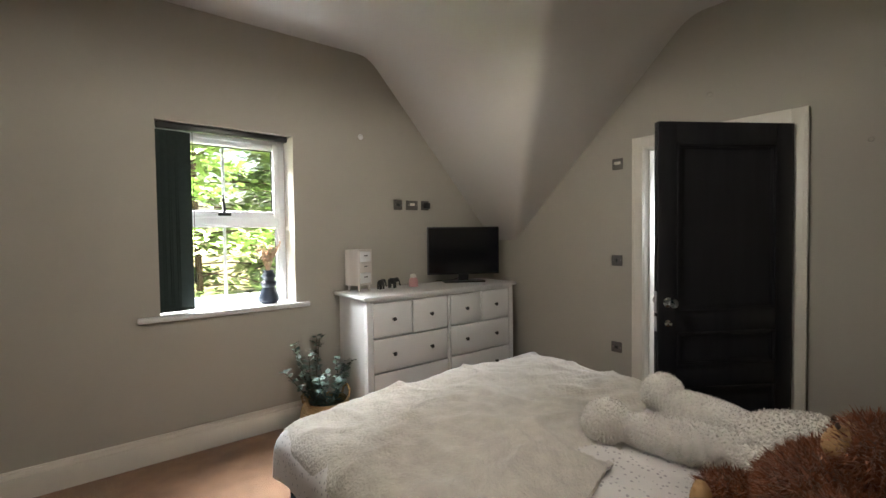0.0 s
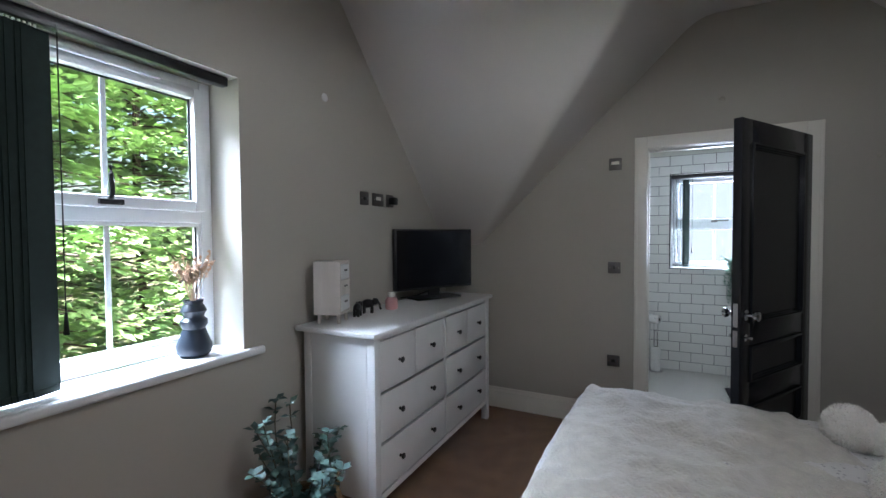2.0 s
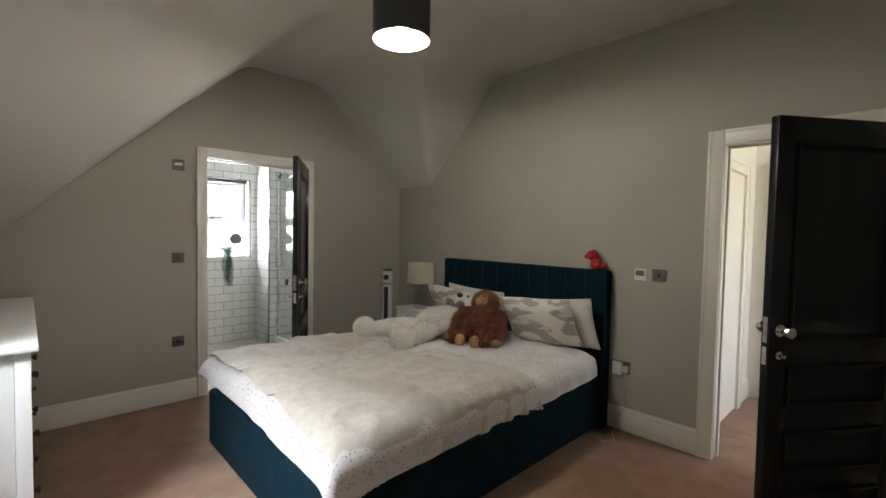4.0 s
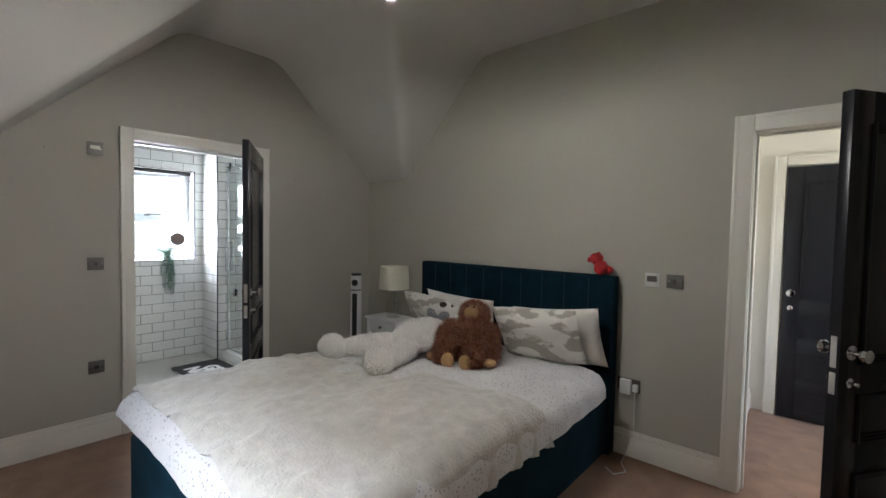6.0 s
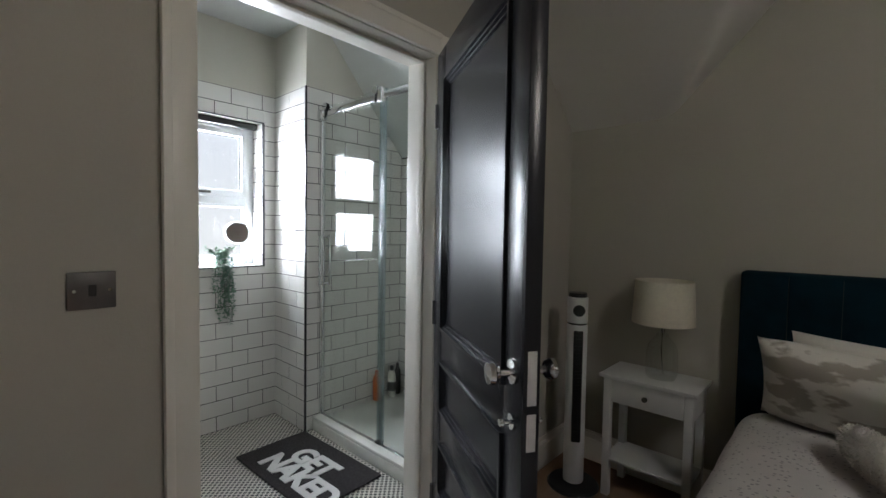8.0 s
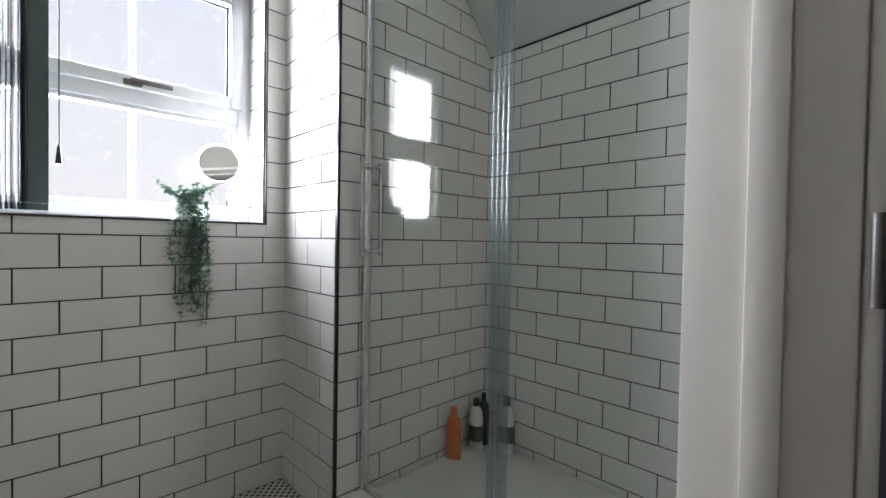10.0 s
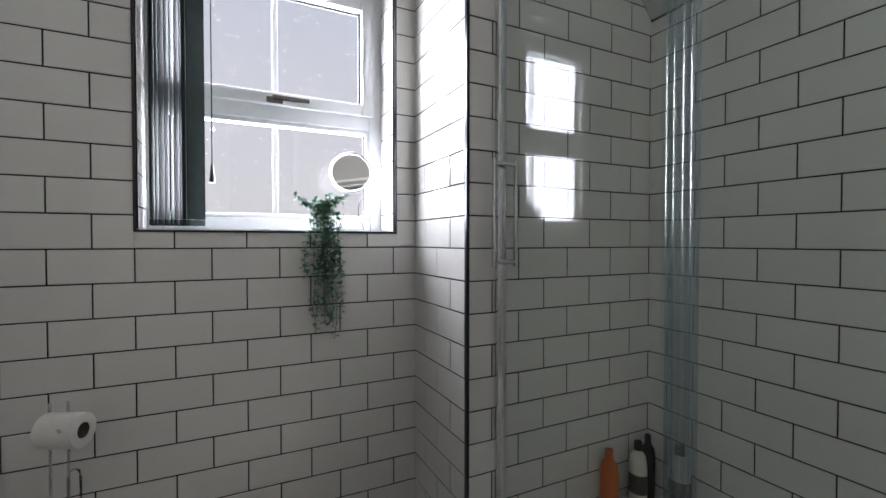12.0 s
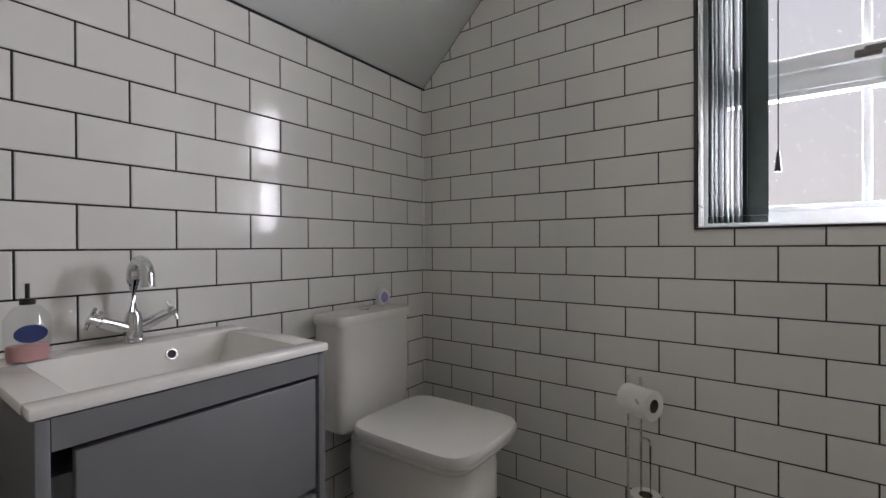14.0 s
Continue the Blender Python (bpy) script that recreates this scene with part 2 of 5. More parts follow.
def lathe(profile, n=24, bm=None, m=None):
    """A turned body from (radius, height) pairs."""
    bm = bm or bmesh.new()
    rings = []
    for r, z in profile:
        rings.append([bm.verts.new((m or Matrix()) @ Vector((max(r, 1e-4) * math.cos(2 * math.pi * i / n), max(r, 1e-4) * math.sin(2 * math.pi * i / n), z))) for i in range(n)])
    for a, b in zip(rings, rings[1:]):
        for i in range(n):
            bm.faces.new((a[i], a[(i + 1) % n], b[(i + 1) % n], b[i]))
    return bm


def tube(points, r, n=8, bm=None):
    """A round bar along a line of points."""
    bm = bm or bmesh.new()
    pts = [Vector(p) for p in points]
    rings = []
    for i, p in enumerate(pts):
        d = (pts[min(i + 1, len(pts) - 1)] - pts[max(i - 1, 0)]).normalized()
        q = d.to_track_quat("Z", "Y")
        rings.append([bm.verts.new(p + q @ Vector((r * math.cos(2 * math.pi * k / n), r * math.sin(2 * math.pi * k / n), 0))) for k in range(n)])
    for a, b in zip(rings, rings[1:]):
        for k in range(n):
            bm.faces.new((a[k], a[(k + 1) % n], b[(k + 1) % n], b[k]))
    bm.faces.new(rings[0][::-1])
    bm.faces.new(rings[-1])
    return bm


def ball(bm, c, r, m=None, u=20, v=14):
    rr = r if isinstance(r, (tuple, list)) else (r, r, r)
    mm = Matrix.Translation(c) @ (m or Matrix()) @ Matrix.Diagonal((*rr, 1))
    return bmesh.ops.create_uvsphere(bm, u_segments=u, v_segments=v, radius=1, matrix=mm)["verts"]


def mesh_of(name, bm, mat, smooth=None):
    me = bpy.data.meshes.new(name)
    bmesh.ops.recalc_face_normals(bm, faces=bm.faces)
    if smooth is not None:
        for f in bm.faces:
            f.smooth = True
        for e in bm.edges:
            e.smooth = len(e.link_faces) == 2 and e.calc_face_angle(0) < radians(smooth)
    bm.to_mesh(me)
    bm.free()
    for one in mat if isinstance(mat, (tuple, list)) else (mat,):
        me.materials.append(one)
    return me


def part(name, bm, mat, parent=None, label="", smooth=40):
    ob = new(name, mesh_of(name, bm, mat, smooth))
    ob.parent = parent
    return tagged(ob, label)


def thing(name, label, category, x=0, y=0, z=0, rz=0, group="", kind=""):
    ob = new(name)
    ob.empty_display_size = 0.1
    ob.matrix_basis = pose(x, y, z, 0, 0, rz)
    return tagged(ob, label, category, group, kind)


def setting(name, bm, mat, label, category, smooth=None):
    return tagged(part(name, bm, mat, None, "", smooth), label, category, "", "structure")


# ---- plan ----
XW, XE, YS, YN = -1.9, 3.12, -0.595, 3.275   # bedroom
XB0, XB1, YB0, YB1, XSH, YP = 3.29, 4.962, -0.406, 2.561, 4.522, 0.455   # bathroom
TOP = 3.04
WX0, WX1, WZ0, WZ1 = 0.04, 0.943, 0.965, 2.262   # bedroom window
VY0, VY1, VZ0, VZ1 = 0.548, 1.42, 1.13, 2.161   # bathroom window
D1A, D1B, D1H = 0.655, 1.583, 2.138   # bathroom door, along y
SN, SS, ZN, ZS, TILE_TOP = 0.975, 1.13, 1.827, 1.99, 2.362   # bathroom slopes and tiling
D2A, D2B, D2H = -1.20, -0.36, 2.125   # landing door, along x


def smooth_max(a, b, k):
    h = max(k - abs(a - b), 0) / k
    return max(a, b) + h * h * k * 0.25


def bed_ceiling(x, y):
    z1 = TOP - 1.08 * (x - 1.62)
    z2 = 1.63 + 0.965 * (2.722 - y)
    z3 = 2.04 + 0.93 * (y + 0.595)
    v = smooth_max(z1, min(z2, z3), 0.05)
    return -smooth_max(-v, -TOP, 0.10)


def bath_ceiling(x, y):
    return min(2.80, ZN + SN * (YB1 - y), ZS + SS * (y - YB0))


def ceiling_sheet(x0, y0, x1, y1, f, nx, ny, top, rows=()):
    """A slab whose underside follows f and whose upper side is flat."""
    bm = bmesh.new()
    xs = [x0 + (x1 - x0) * i / nx for i in range(nx + 1)]
    ys = sorted({round(y0 + (y1 - y0) * j / ny, 4) for j in range(ny + 1)} | set(rows))
    low = [[bm.verts.new((x, y, f(x, y))) for y in ys] for x in xs]
    up = [[bm.verts.new((x, y, top)) for y in ys] for x in xs]
    for i in range(len(xs) - 1):
        for j in range(len(ys) - 1):
            bm.faces.new((low[i][j], low[i][j + 1], low[i + 1][j + 1], low[i + 1][j]))
    nx, ny = len(xs) - 1, len(ys) - 1
    ring = [(i, 0) for i in range(nx)] + [(nx, j) for j in range(ny)] + [(i, ny) for i in range(nx, 0, -1)] + [(0, j) for j in range(ny, 0, -1)]
    for (a, b), (c, d) in zip(ring, ring[1:] + ring[:1]):
        bm.faces.new((low[a][b], low[c][d], up[c][d], up[a][b]))
    bm.faces.new([up[a][b] for a, b in ring])
    for a in up:
        for v in a:
            if not v.link_faces:
                bm.verts.remove(v)
    return bm


setting("floor", boxes((XW - 0.3, YS - 0.15, -0.25, XE + 0.085, YN + 0.34, 0)), M_CARPET, "brown cut-pile bedroom carpet", "carpet")
setting("floor_landing", boxes((XW - 0.3, -2.21, -0.25, -0.07, YS - 0.15, 0)), M_CARPET, "brown carpet of the landing", "carpet")
setting("floor_bathroom", boxes((XE + 0.085, YB0 - 0.15, -0.25, XB1 + 0.3, YB1 + 0.15, 0)), M_MOSAIC, "white mosaic bathroom floor with dark dots", "tile floor")
setting("ceiling", ceiling_sheet(XW, YS, XE, YN, bed_ceiling, 110, 90, 3.5), M_CEIL, "pale sloping attic ceiling with creased valleys", "ceiling", 30)
kink = (YB1 - (2.80 - ZN) / SN, YB0 + (2.80 - ZS) / SS)
setting("ceiling_bathroom", ceiling_sheet(XB0, YB0, XB1, YB1, bath_ceiling, 8, 12, 3.5, [round(k, 4) for k in kink]), M_BATHCEIL, "pale grey sloping bathroom ceiling", "ceiling", 15)
setting("ceiling_landing", boxes((XW - 0.3, -2.21, 2.6, -0.07, YS - 0.15, 2.8)), M_CEIL, "white landing ceiling", "ceiling")

setting("wall_north", boxes((XW - 0.3, YN, 0, WX0, YN + 0.34, 3.5), (WX1, YN, 0, XE + 0.17, YN + 0.34, 3.5), (WX0, YN, 0, WX1, YN + 0.34, WZ0 - 0.045), (WX0, YN, WZ1, WX1, YN + 0.34, 3.5)), M_WALL, "greige painted gable wall", "wall")
setting("wall_east", boxes((XE, YS - 0.15, 0, XB0, D1A - 0.02, 3.5), (XE, D1B + 0.02, 0, XB0, YN, 3.5), (XE, D1A - 0.02, D1H + 0.02, XB0, D1B + 0.02, 3.5)), M_WALL, "greige painted wall with a bathroom doorway", "wall")
setting("wall_south", boxes((XW - 0.3, YS - 0.15, 0, D2A - 0.02, YS, 3.5), (D2B + 0.02, YS - 0.15, 0, XE, YS, 3.5), (D2A - 0.02, YS - 0.15, D2H + 0.02, D2B + 0.02, YS, 3.5)), M_WALL, "greige painted wall behind the headboard", "wall")
setting("wall_west", boxes((XW - 0.3, YS, 0, XW, YN, 3.5)), M_WALL, "greige painted plain wall", "wall")
setting("wall_landing_south", boxes((XW - 0.3, -2.36, 0, -0.07, -2.21, 2.8)), M_TRIM, "cream painted landing wall", "wall")
# Unseen gap between the two bands, left open to admit the added fill.
setting("wall_landing_west", boxes((XW - 0.45, -2.21, 0, XW - 0.3, YS - 0.15, 0.9), (XW - 0.45, -2.21, 2.2, XW - 0.3, YS - 0.15, 2.8)), M_TRIM, "cream painted landing wall", "wall")
setting("wall_landing_east", boxes((-0.22, -2.21, 0, -0.07, YS - 0.15, 2.6)), M_TRIM, "cream painted landing wall", "wall")
# bathroom shell, behind the tiles
setting("wall_bath_north", boxes((XB0, YB1, 0, XB1 + 0.3, YB1 + 0.15, 3.5)), M_BATHWALL, "bathroom wall tiled below the slope", "wall")
setting("wall_bath_south", boxes((XB0, YB0 - 0.15, 0, XB1 + 0.3, YB0, 3.5)), M_BATHWALL, "bathroom wall tiled behind the shower", "wall")
setting("wall_bath_east", boxes((XB1, YP, 0, XB1 + 0.3, VY0, 3.5), (XB1, VY1, 0, XB1 + 0.3, YB1, 3.5), (XB1, VY0, 0, XB1 + 0.3, VY1, VZ0), (XB1, VY0, VZ1, XB1 + 0.3, VY1, 3.5)), M_BATHWALL, "bathroom window wall, tiled, painted at the top", "wall")
setting("wall_bath_shower", boxes((XSH, YB0, 0, XB1 + 0.3, YP, 3.5)), M_BATHWALL, "boxed-in wall beside the shower, tiled", "wall")


def skirting(name, x0, y0, x1, y1, inward):
    """A skirting board against a wall, with a stepped top."""
    bm = bmesh.new()
    dx, dy = inward
    for t, z0, z1 in ((0.022, 0, 0.135), (0.016, 0.135, 0.165), (0.009, 0.165, 0.178)):
        box(bm, min(x0, x0 + dx * t), min(y0, y0 + dy * t), z0, max(x1, x1 + dx * t), max(y1, y1 + dy * t), z1, 0.003)
    return setting(name, bm, M_TRIM, "cream gloss skirting board", "skirting", 40)


skirting("baseboard_north", XW, YN, XE, YN, (0, -1))
skirting("baseboard_east_a", XE, D1B + 0.092, XE, YN - 0.025, (-1, 0))
skirting("baseboard_east_b", XE, YS + 0.025, XE, D1A - 0.092, (-1, 0))
skirting("baseboard_south_a", D2B + 0.102, YS, XE, YS, (0, 1))
skirting("baseboard_south_b", XW, YS, D2A - 0.102, YS, (0, 1))
skirting("baseboard_west", XW, YS + 0.025, XW, YN - 0.025, (1, 0))
skirting("baseboard_landing", -0.22, -2.21, -0.22, -1.86, (-1, 0))


# ---- doors ----
def door_frame(name, m, w, h, depth, arch=0.088, sides=2):
    """Lining and architraves of an opening w wide, h high; local x along the wall, y through it."""
    t = tagged(new(name), "cream gloss door lining with moulded architrave", "door frame", "", "structure")
    t.matrix_basis = m
    bm = bmesh.new()
    for x0, x1, z0, z1 in ((-0.02, 0, 0, h + 0.02), (w, w + 0.02, 0, h + 0.02), (0, w, h, h + 0.02)):
        box(bm, x0, -0.004, z0, x1, depth + 0.004, z1, 0.003)
    for x0, x1, z0, z1 in ((0, 0.012, 0, h), (w - 0.012, w, 0, h), (0.012, w - 0.012, h - 0.012, h)):
        box(bm, x0, 0.06, z0, x1, 0.10, z1, 0.002)
    part("lining", bm, M_TRIM, t)
    for y0, y1 in ((-0.026, -0.005), (depth + 0.005, depth + 0.026))[:sides]:
        for k, (x0, x1, z0, z1) in enumerate(((-arch, -0.004, 0, h + arch), (w + 0.004, w + arch, 0, h + arch), (-0.003, w + 0.003, h + 0.004, h + arch))):
            bm = box(bmesh.new(), x0, y0, z0, x1, y1, z1, 0.005)
            e = (0.0, 0.03) if k == 0 else (0.0, 0.0)
            if k < 2:
                o = (x0, x0 + 0.022) if k == 0 else (x1 - 0.022, x1)
                box(bm, o[0], y0 - 0.006 if y0 < 0 else y1, z0, o[1], y0 if y0 < 0 else y1 + 0.006, z1, 0.003)
            else:
                box(bm, x0, y0 - 0.006 if y0 < 0 else y1, z1 - 0.022, x1, y0 if y0 < 0 else y1 + 0.006, z1, 0.003)
            part("architrave", bm, M_TRIM, t)
    return t


def panel_door(name, m, w, h, label):
    """A four-panel leaf; local x from the hinge to the lock side, y the thickness 0..0.044."""
    t = tagged(new(name), label, "door", "", "structure")
    t.matrix_basis = m
    th, st = 0.044, 0.115
    panels = ((1.0, h - 0.125), (0.67, 0.875), (0.335, 0.54), (0.09, 0.225))
    bm = boxes((0, 0, 0, st, th, h), (w - st, 0, 0, w, th, h), bevel=0.003)
    edges = [h] + [z for p in panels for z in (p[1], p[0])] + [0]
    for a, b in zip(edges[::2], edges[1::2]):
        box(bm, st, 0.001, b, w - st, th - 0.001, a, 0.001)
    part("leaf", bm, M_DOOR, t)
    for z0, z1 in panels:
        p = part("panel", boxes((st, 0.014, z0, w - st, th - 0.014, z1)), M_DOOR, t)
        for y0, y1 in ((-0.008, 0.014), (th - 0.014, th + 0.008)):
            bm = bmesh.new()
            for i, wd in enumerate((0.012, 0.022, 0.032)):
                d = (y1 - y0) * (1 - i * 0.33)
                a0, a1 = (y1 - d, y1) if y0 < 0 else (y0, y0 + d)
                o = 0 if i == 0 else (0.012, 0.022)[i - 1]
                for q in ((st + o, a0, z0 + o, st + wd, a1, z1 - o), (w - st - wd, a0, z0 + o, w - st - o, a1, z1 - o), (st + wd, a0, z0 + o, w - st - wd, a1, z0 + wd), (st + wd, a0, z1 - wd, w - st - wd, a1, z1 - o)):
                    box(bm, *q, bevel=0.002)
            part("moulding", bm, M_DOOR, p)
    for s, y in ((-1, 0), (1, th)):
        k = pose(w - 0.058, y, 1.055, -90 * s, 0, 0)
        part("door_knob", lathe([(0.0, 0), (0.03, 0), (0.03, 0.006), (0.012, 0.012), (0.010, 0.035), (0.022, 0.042), (0.029, 0.054), (0.026, 0.066), (0.0, 0.07)], 20, None, k), M_CHROME, t, "polished chrome knob")
        part("thumb_turn", lathe([(0.0, 0), (0.02, 0), (0.02, 0.005), (0.007, 0.01), (0.006, 0.022), (0.011, 0.026), (0.009, 0.034), (0.0, 0.036)], 16, None, pose(w - 0.058, y, 0.93, -90 * s, 0, 0)), M_CHROME, t)
    part("latch_plate", boxes((w - 0.001, 0.010, 0.99, w + 0.002, 0.034, 1.12), (w - 0.001, 0.010, 0.88, w + 0.002, 0.034, 0.97)), M_CHROME, t)
    for z in (0.25, 1.05, h - 0.25):
        part("hinge", rod(bmesh.new(), (-0.004, 0.0, z - 0.05), (-0.004, 0.0, z + 0.05), 0.008), M_STEEL, t)
    return t


door_frame("door_frame_1", Matrix.Translation((XE, D1B, 0)) @ pose(0, 0, 0, 0, 0, -90), D1B - D1A, D1H, XB0 - XE, sides=1)
door_frame("door_frame_2", Matrix.Translation((D2B, YS, 0)) @ pose(0, 0, 0, 0, 0, 180), D2B - D2A, D2H, 0.15, 0.10)
panel_door("door_1", pose(3.098, 0.668, 0.006, 0, 0, 147.6), 0.875, 2.125, "charcoal gloss panelled door standing open to the bathroom")
panel_door("door_2", pose(-1.185, YS + 0.012, 0.006, 0, 0, 55.0), 0.82, 2.112, "charcoal gloss panelled door standing open to the landing")
# landing: a dark door facing, and a white door in the side wall
door_frame("door_frame_3", Matrix.Translation((-0.42, -2.20, 0)) @ pose(0, 0, 0, 0, 0, 180), 0.82, 2.12, 0.006, sides=1)
panel_door("door_3", pose(-1.235, -2.208, 0.006), 0.81, 2.105, "charcoal gloss panelled landing door, closed")
door_frame("door_frame_4", Matrix.Translation((-0.23, -0.98, 0)) @ pose(0, 0, 0, 0, 0, -90), 0.76, 2.05, 0.006, sides=1)
d4 = setting("door_4", boxes((-0.232, -1.735, 0.01, -0.222, -0.985, 2.04)), M_TRIM, "cream painted landing door, closed", "door")
part("door_knob", lathe([(0.0, 0), (0.026, 0), (0.026, 0.006), (0.010, 0.012), (0.010, 0.03), (0.024, 0.04), (0.026, 0.05), (0.0, 0.058)], 18, None, pose(-0.232, -1.05, 1.03, 0, -90, 0)), M_BLACK, d4, "dark round knob")

# ---- windows ----


def window(name, m, w, h, glass_mat, transom, label):
    """A white plastic window with a top-hung sash over a fixed light; local x along it, y outwards."""
    t = tagged(new(name), label, "window", "", "structure")
    t.matrix_basis = m
    f, s = 0.055, 0.05
    part("window_frame", boxes((0, 0, 0, f, 0.07, h), (w - f, 0, 0, w, 0.07, h), (f, 0, 0, w - f, 0.07, f), (f, 0, h - f, w - f, 0.07, h), (f, 0, transom - 0.035, w - f, 0.07, transom + 0.035), bevel=0.006), M_UPVC, t)
    a, b = transom + 0.022, h - f + 0.014
    x0, x1 = f - 0.014, w - f + 0.014
    part("sash", boxes((x0, -0.016, a, x0 + s, 0.045, b), (x1 - s, -0.016, a, x1, 0.045, b), (x0 + s, -0.016, a, x1 - s, 0.045, a + s), (x0 + s, -0.016, b - s, x1 - s, 0.045, b), bevel=0.007), M_UPVC, t)
    part("bead", boxes((f, 0.006, f, f + 0.018, 0.05, transom - 0.035), (w - f - 0.018, 0.006, f, w - f, 0.05, transom - 0.035), (f + 0.018, 0.006, f, w - f - 0.018, 0.05, f + 0.018), (f + 0.018, 0.006, transom - 0.053, w - f - 0.018, 0.05, transom - 0.035), bevel=0.004), M_UPVC, t)
    for p0, p1, q0, q1 in ((f + 0.01, w - f - 0.01, f + 0.01, transom - 0.04), (x0 + s - 0.005, x1 - s + 0.005, a + s - 0.005, b - s + 0.005)):
        g = part("pane", boxes((p0, 0.026, q0, p1, 0.030, q1)), glass_mat, t, "", None)
        g.visible_shadow = False
        part("gasket", boxes((p0 + 0.004, 0.020, q0, p0 + 0.014, 0.025, q1), (p1 - 0.014, 0.020, q0, p1 - 0.004, 0.025, q1), (p0 + 0.014, 0.020, q0 + 0.004, p1 - 0.014, 0.025, q0 + 0.010), (p0 + 0.014, 0.020, q1 - 0.014, p1 - 0.014, 0.025, q1 - 0.006)), M_BLACK, t)
        part("glazing_bar", boxes((w / 2 - 0.011, 0.0305, q0 + 0.01, w / 2 + 0.011, 0.036, q1 - 0.01), bevel=0.001), M_UPVC, t)
    part("trickle_vent", boxes((w * 0.28, -0.03, h - 0.052, w * 0.72, -0.001, h - 0.024), bevel=0.004), M_UPVC, t)
    return t


w1 = window("window_1", pose(WX0, YN + 0.215, WZ0, 0, 0, 0), WX1 - WX0, WZ1 - WZ0, M_WINGLASS, 0.645, "white plastic casement window looking on trees")
bm = tube([(0.44, -0.03, 0.70), (0.44, -0.045, 0.72), (0.438, -0.05, 0.76), (0.43, -0.06, 0.80), (0.43, -0.058, 0.83)], 0.010)
box(bm, 0.40, -0.035, 0.678, 0.49, -0.015, 0.702, 0.004)
part("window_handle", bm, M_BLACK, w1, "black window handle")
setting("window_sill", box(bmesh.new(), -0.086, YN - 0.033, WZ0 - 0.04, 1.048, YN, WZ0, 0.012, seg=3), M_WHITE, "white rounded window board nosing", "window sill", 40)
setting("window_board", boxes((WX0, YN, WZ0 - 0.042, WX1, YN + 0.215, WZ0 - 0.001)), M_WHITE, "white painted window board", "window sill")
setting("window_reveal_trim", boxes((WX0 + 0.001, YN + 0.29, WZ0, WX0 + 0.004, YN + 0.34, WZ1), (WX1 - 0.004, YN + 0.29, WZ0, WX1 - 0.001, YN + 0.34, WZ1)), M_BRICK, "red brick outer reveal", "brickwork")
w2 = window("window_2", pose(XB1 + 0.16, VY1, VZ0, 0, 0, -90), VY1 - VY0, VZ1 - VZ0, M_WINGLASS, 0.475, "white plastic bathroom window with bright obscured glass")
bm = boxes((0.42, -0.035, 0.515, 0.56, -0.018, 0.531), bevel=0.004)
box(bm, 0.40, -0.026, 0.503, 0.46, -0.002, 0.525, 0.003)
part("window_handle", bm, M_STEEL, w2)


def vertical_blind(name, label, m, w, h, rail, slats, gap, slat_w, mat, turn, last):
    """A vertical blind drawn to one side: rail, hanging louvres with hooks and weights, and a cord."""
    t = thing(name, label, "blind")
    t.matrix_basis = m
    part("head_rail", boxes((0.008, -0.022, h - 0.045, rail, 0.022, h - 0.002), bevel=0.006), M_BLACK, t)
    for i in range(slats):
        k = pose(0.035 + i * gap, 0, 0, 0, 0, (turn if i < slats - 2 else last) + 4 * math.sin(i * 2.1))
        s = part("louvre", box(bmesh.new(), -slat_w / 2, -0.0008, 0.035, slat_w / 2, 0.0008, h - 0.055, m=k), mat, t)
        part("weight", box(bmesh.new(), -slat_w / 2 + 0.002, -0.003, 0.012, slat_w / 2 - 0.002, 0.003, 0.034, 0.001, m=k), mat, s)
        part("hook", rod(bmesh.new(), (0.035 + i * gap, 0, h - 0.056), (0.035 + i * gap, 0, h - 0.044), 0.004, n=6), M_WHITE, s)
    cx = 0.035 + slats * gap + 0.035
    c = part("cord", rod(bmesh.new(), (cx, -0.025, h * 0.22), (cx, -0.025, h - 0.03), 0.0022, n=6), M_BLACK, t)
    part("toggle", rod(bmesh.new(), (cx, -0.025, h * 0.16), (cx, -0.025, h * 0.22), 0.010, 0.004, 8), M_BLACK, c)
    return t


vertical_blind("vertical_blind", "dark green vertical blind bunched at one side of the window", pose(WX0, YN + 0.055, WZ0), 0.9, WZ1 - WZ0, WX1 - WX0 - 0.03, 11, 0.0135, 0.088, M_BLIND, 14, 14)
vertical_blind("vertical_blind", "dark vertical blind drawn aside, thin louvres edge-on", pose(XB1 + 0.07, VY1, VZ0 + 0.005, 0, 0, -90), 0.8, VZ1 - VZ0 - 0.005, VY1 - VY0 - 0.02, 10, 0.0145, 0.06, M_BLIND, 84, 30)

# ---- plates on the walls ----


def plate(name, label, m, w, h, mat, kindof):
    t = thing(name, label, "socket" if kindof != "switch" else "switch")
    t.matrix_basis = m
    part("face_plate", box(bmesh.new(), -w / 2, -0.009, -h / 2, w / 2, 0, h / 2, 0.003), mat, t)
    if kindof == "switch":
        part("rocker", box(bmesh.new(), -0.008, -0.014, -0.014, 0.008, -0.0092, 0.014, 0.002), M_BLACK, t)
    elif kindof == "card":
        part("slot", box(bmesh.new(), -0.028, -0.013, -0.004, 0.028, -0.0092, 0.020, 0.002), M_CREAMB, t)
    else:
        part("insert", box(bmesh.new(), -0.014, -0.012, -0.012, 0.014, -0.0092, 0.012, 0.002), M_BLACK, t)
    for sx in (-1, 1):
        part("screw", rod(bmesh.new(), (sx * w * 0.36, -0.0105, 0), (sx * w * 0.36, -0.009, 0), 0.004, n=8), M_CHROME, t)
    return t


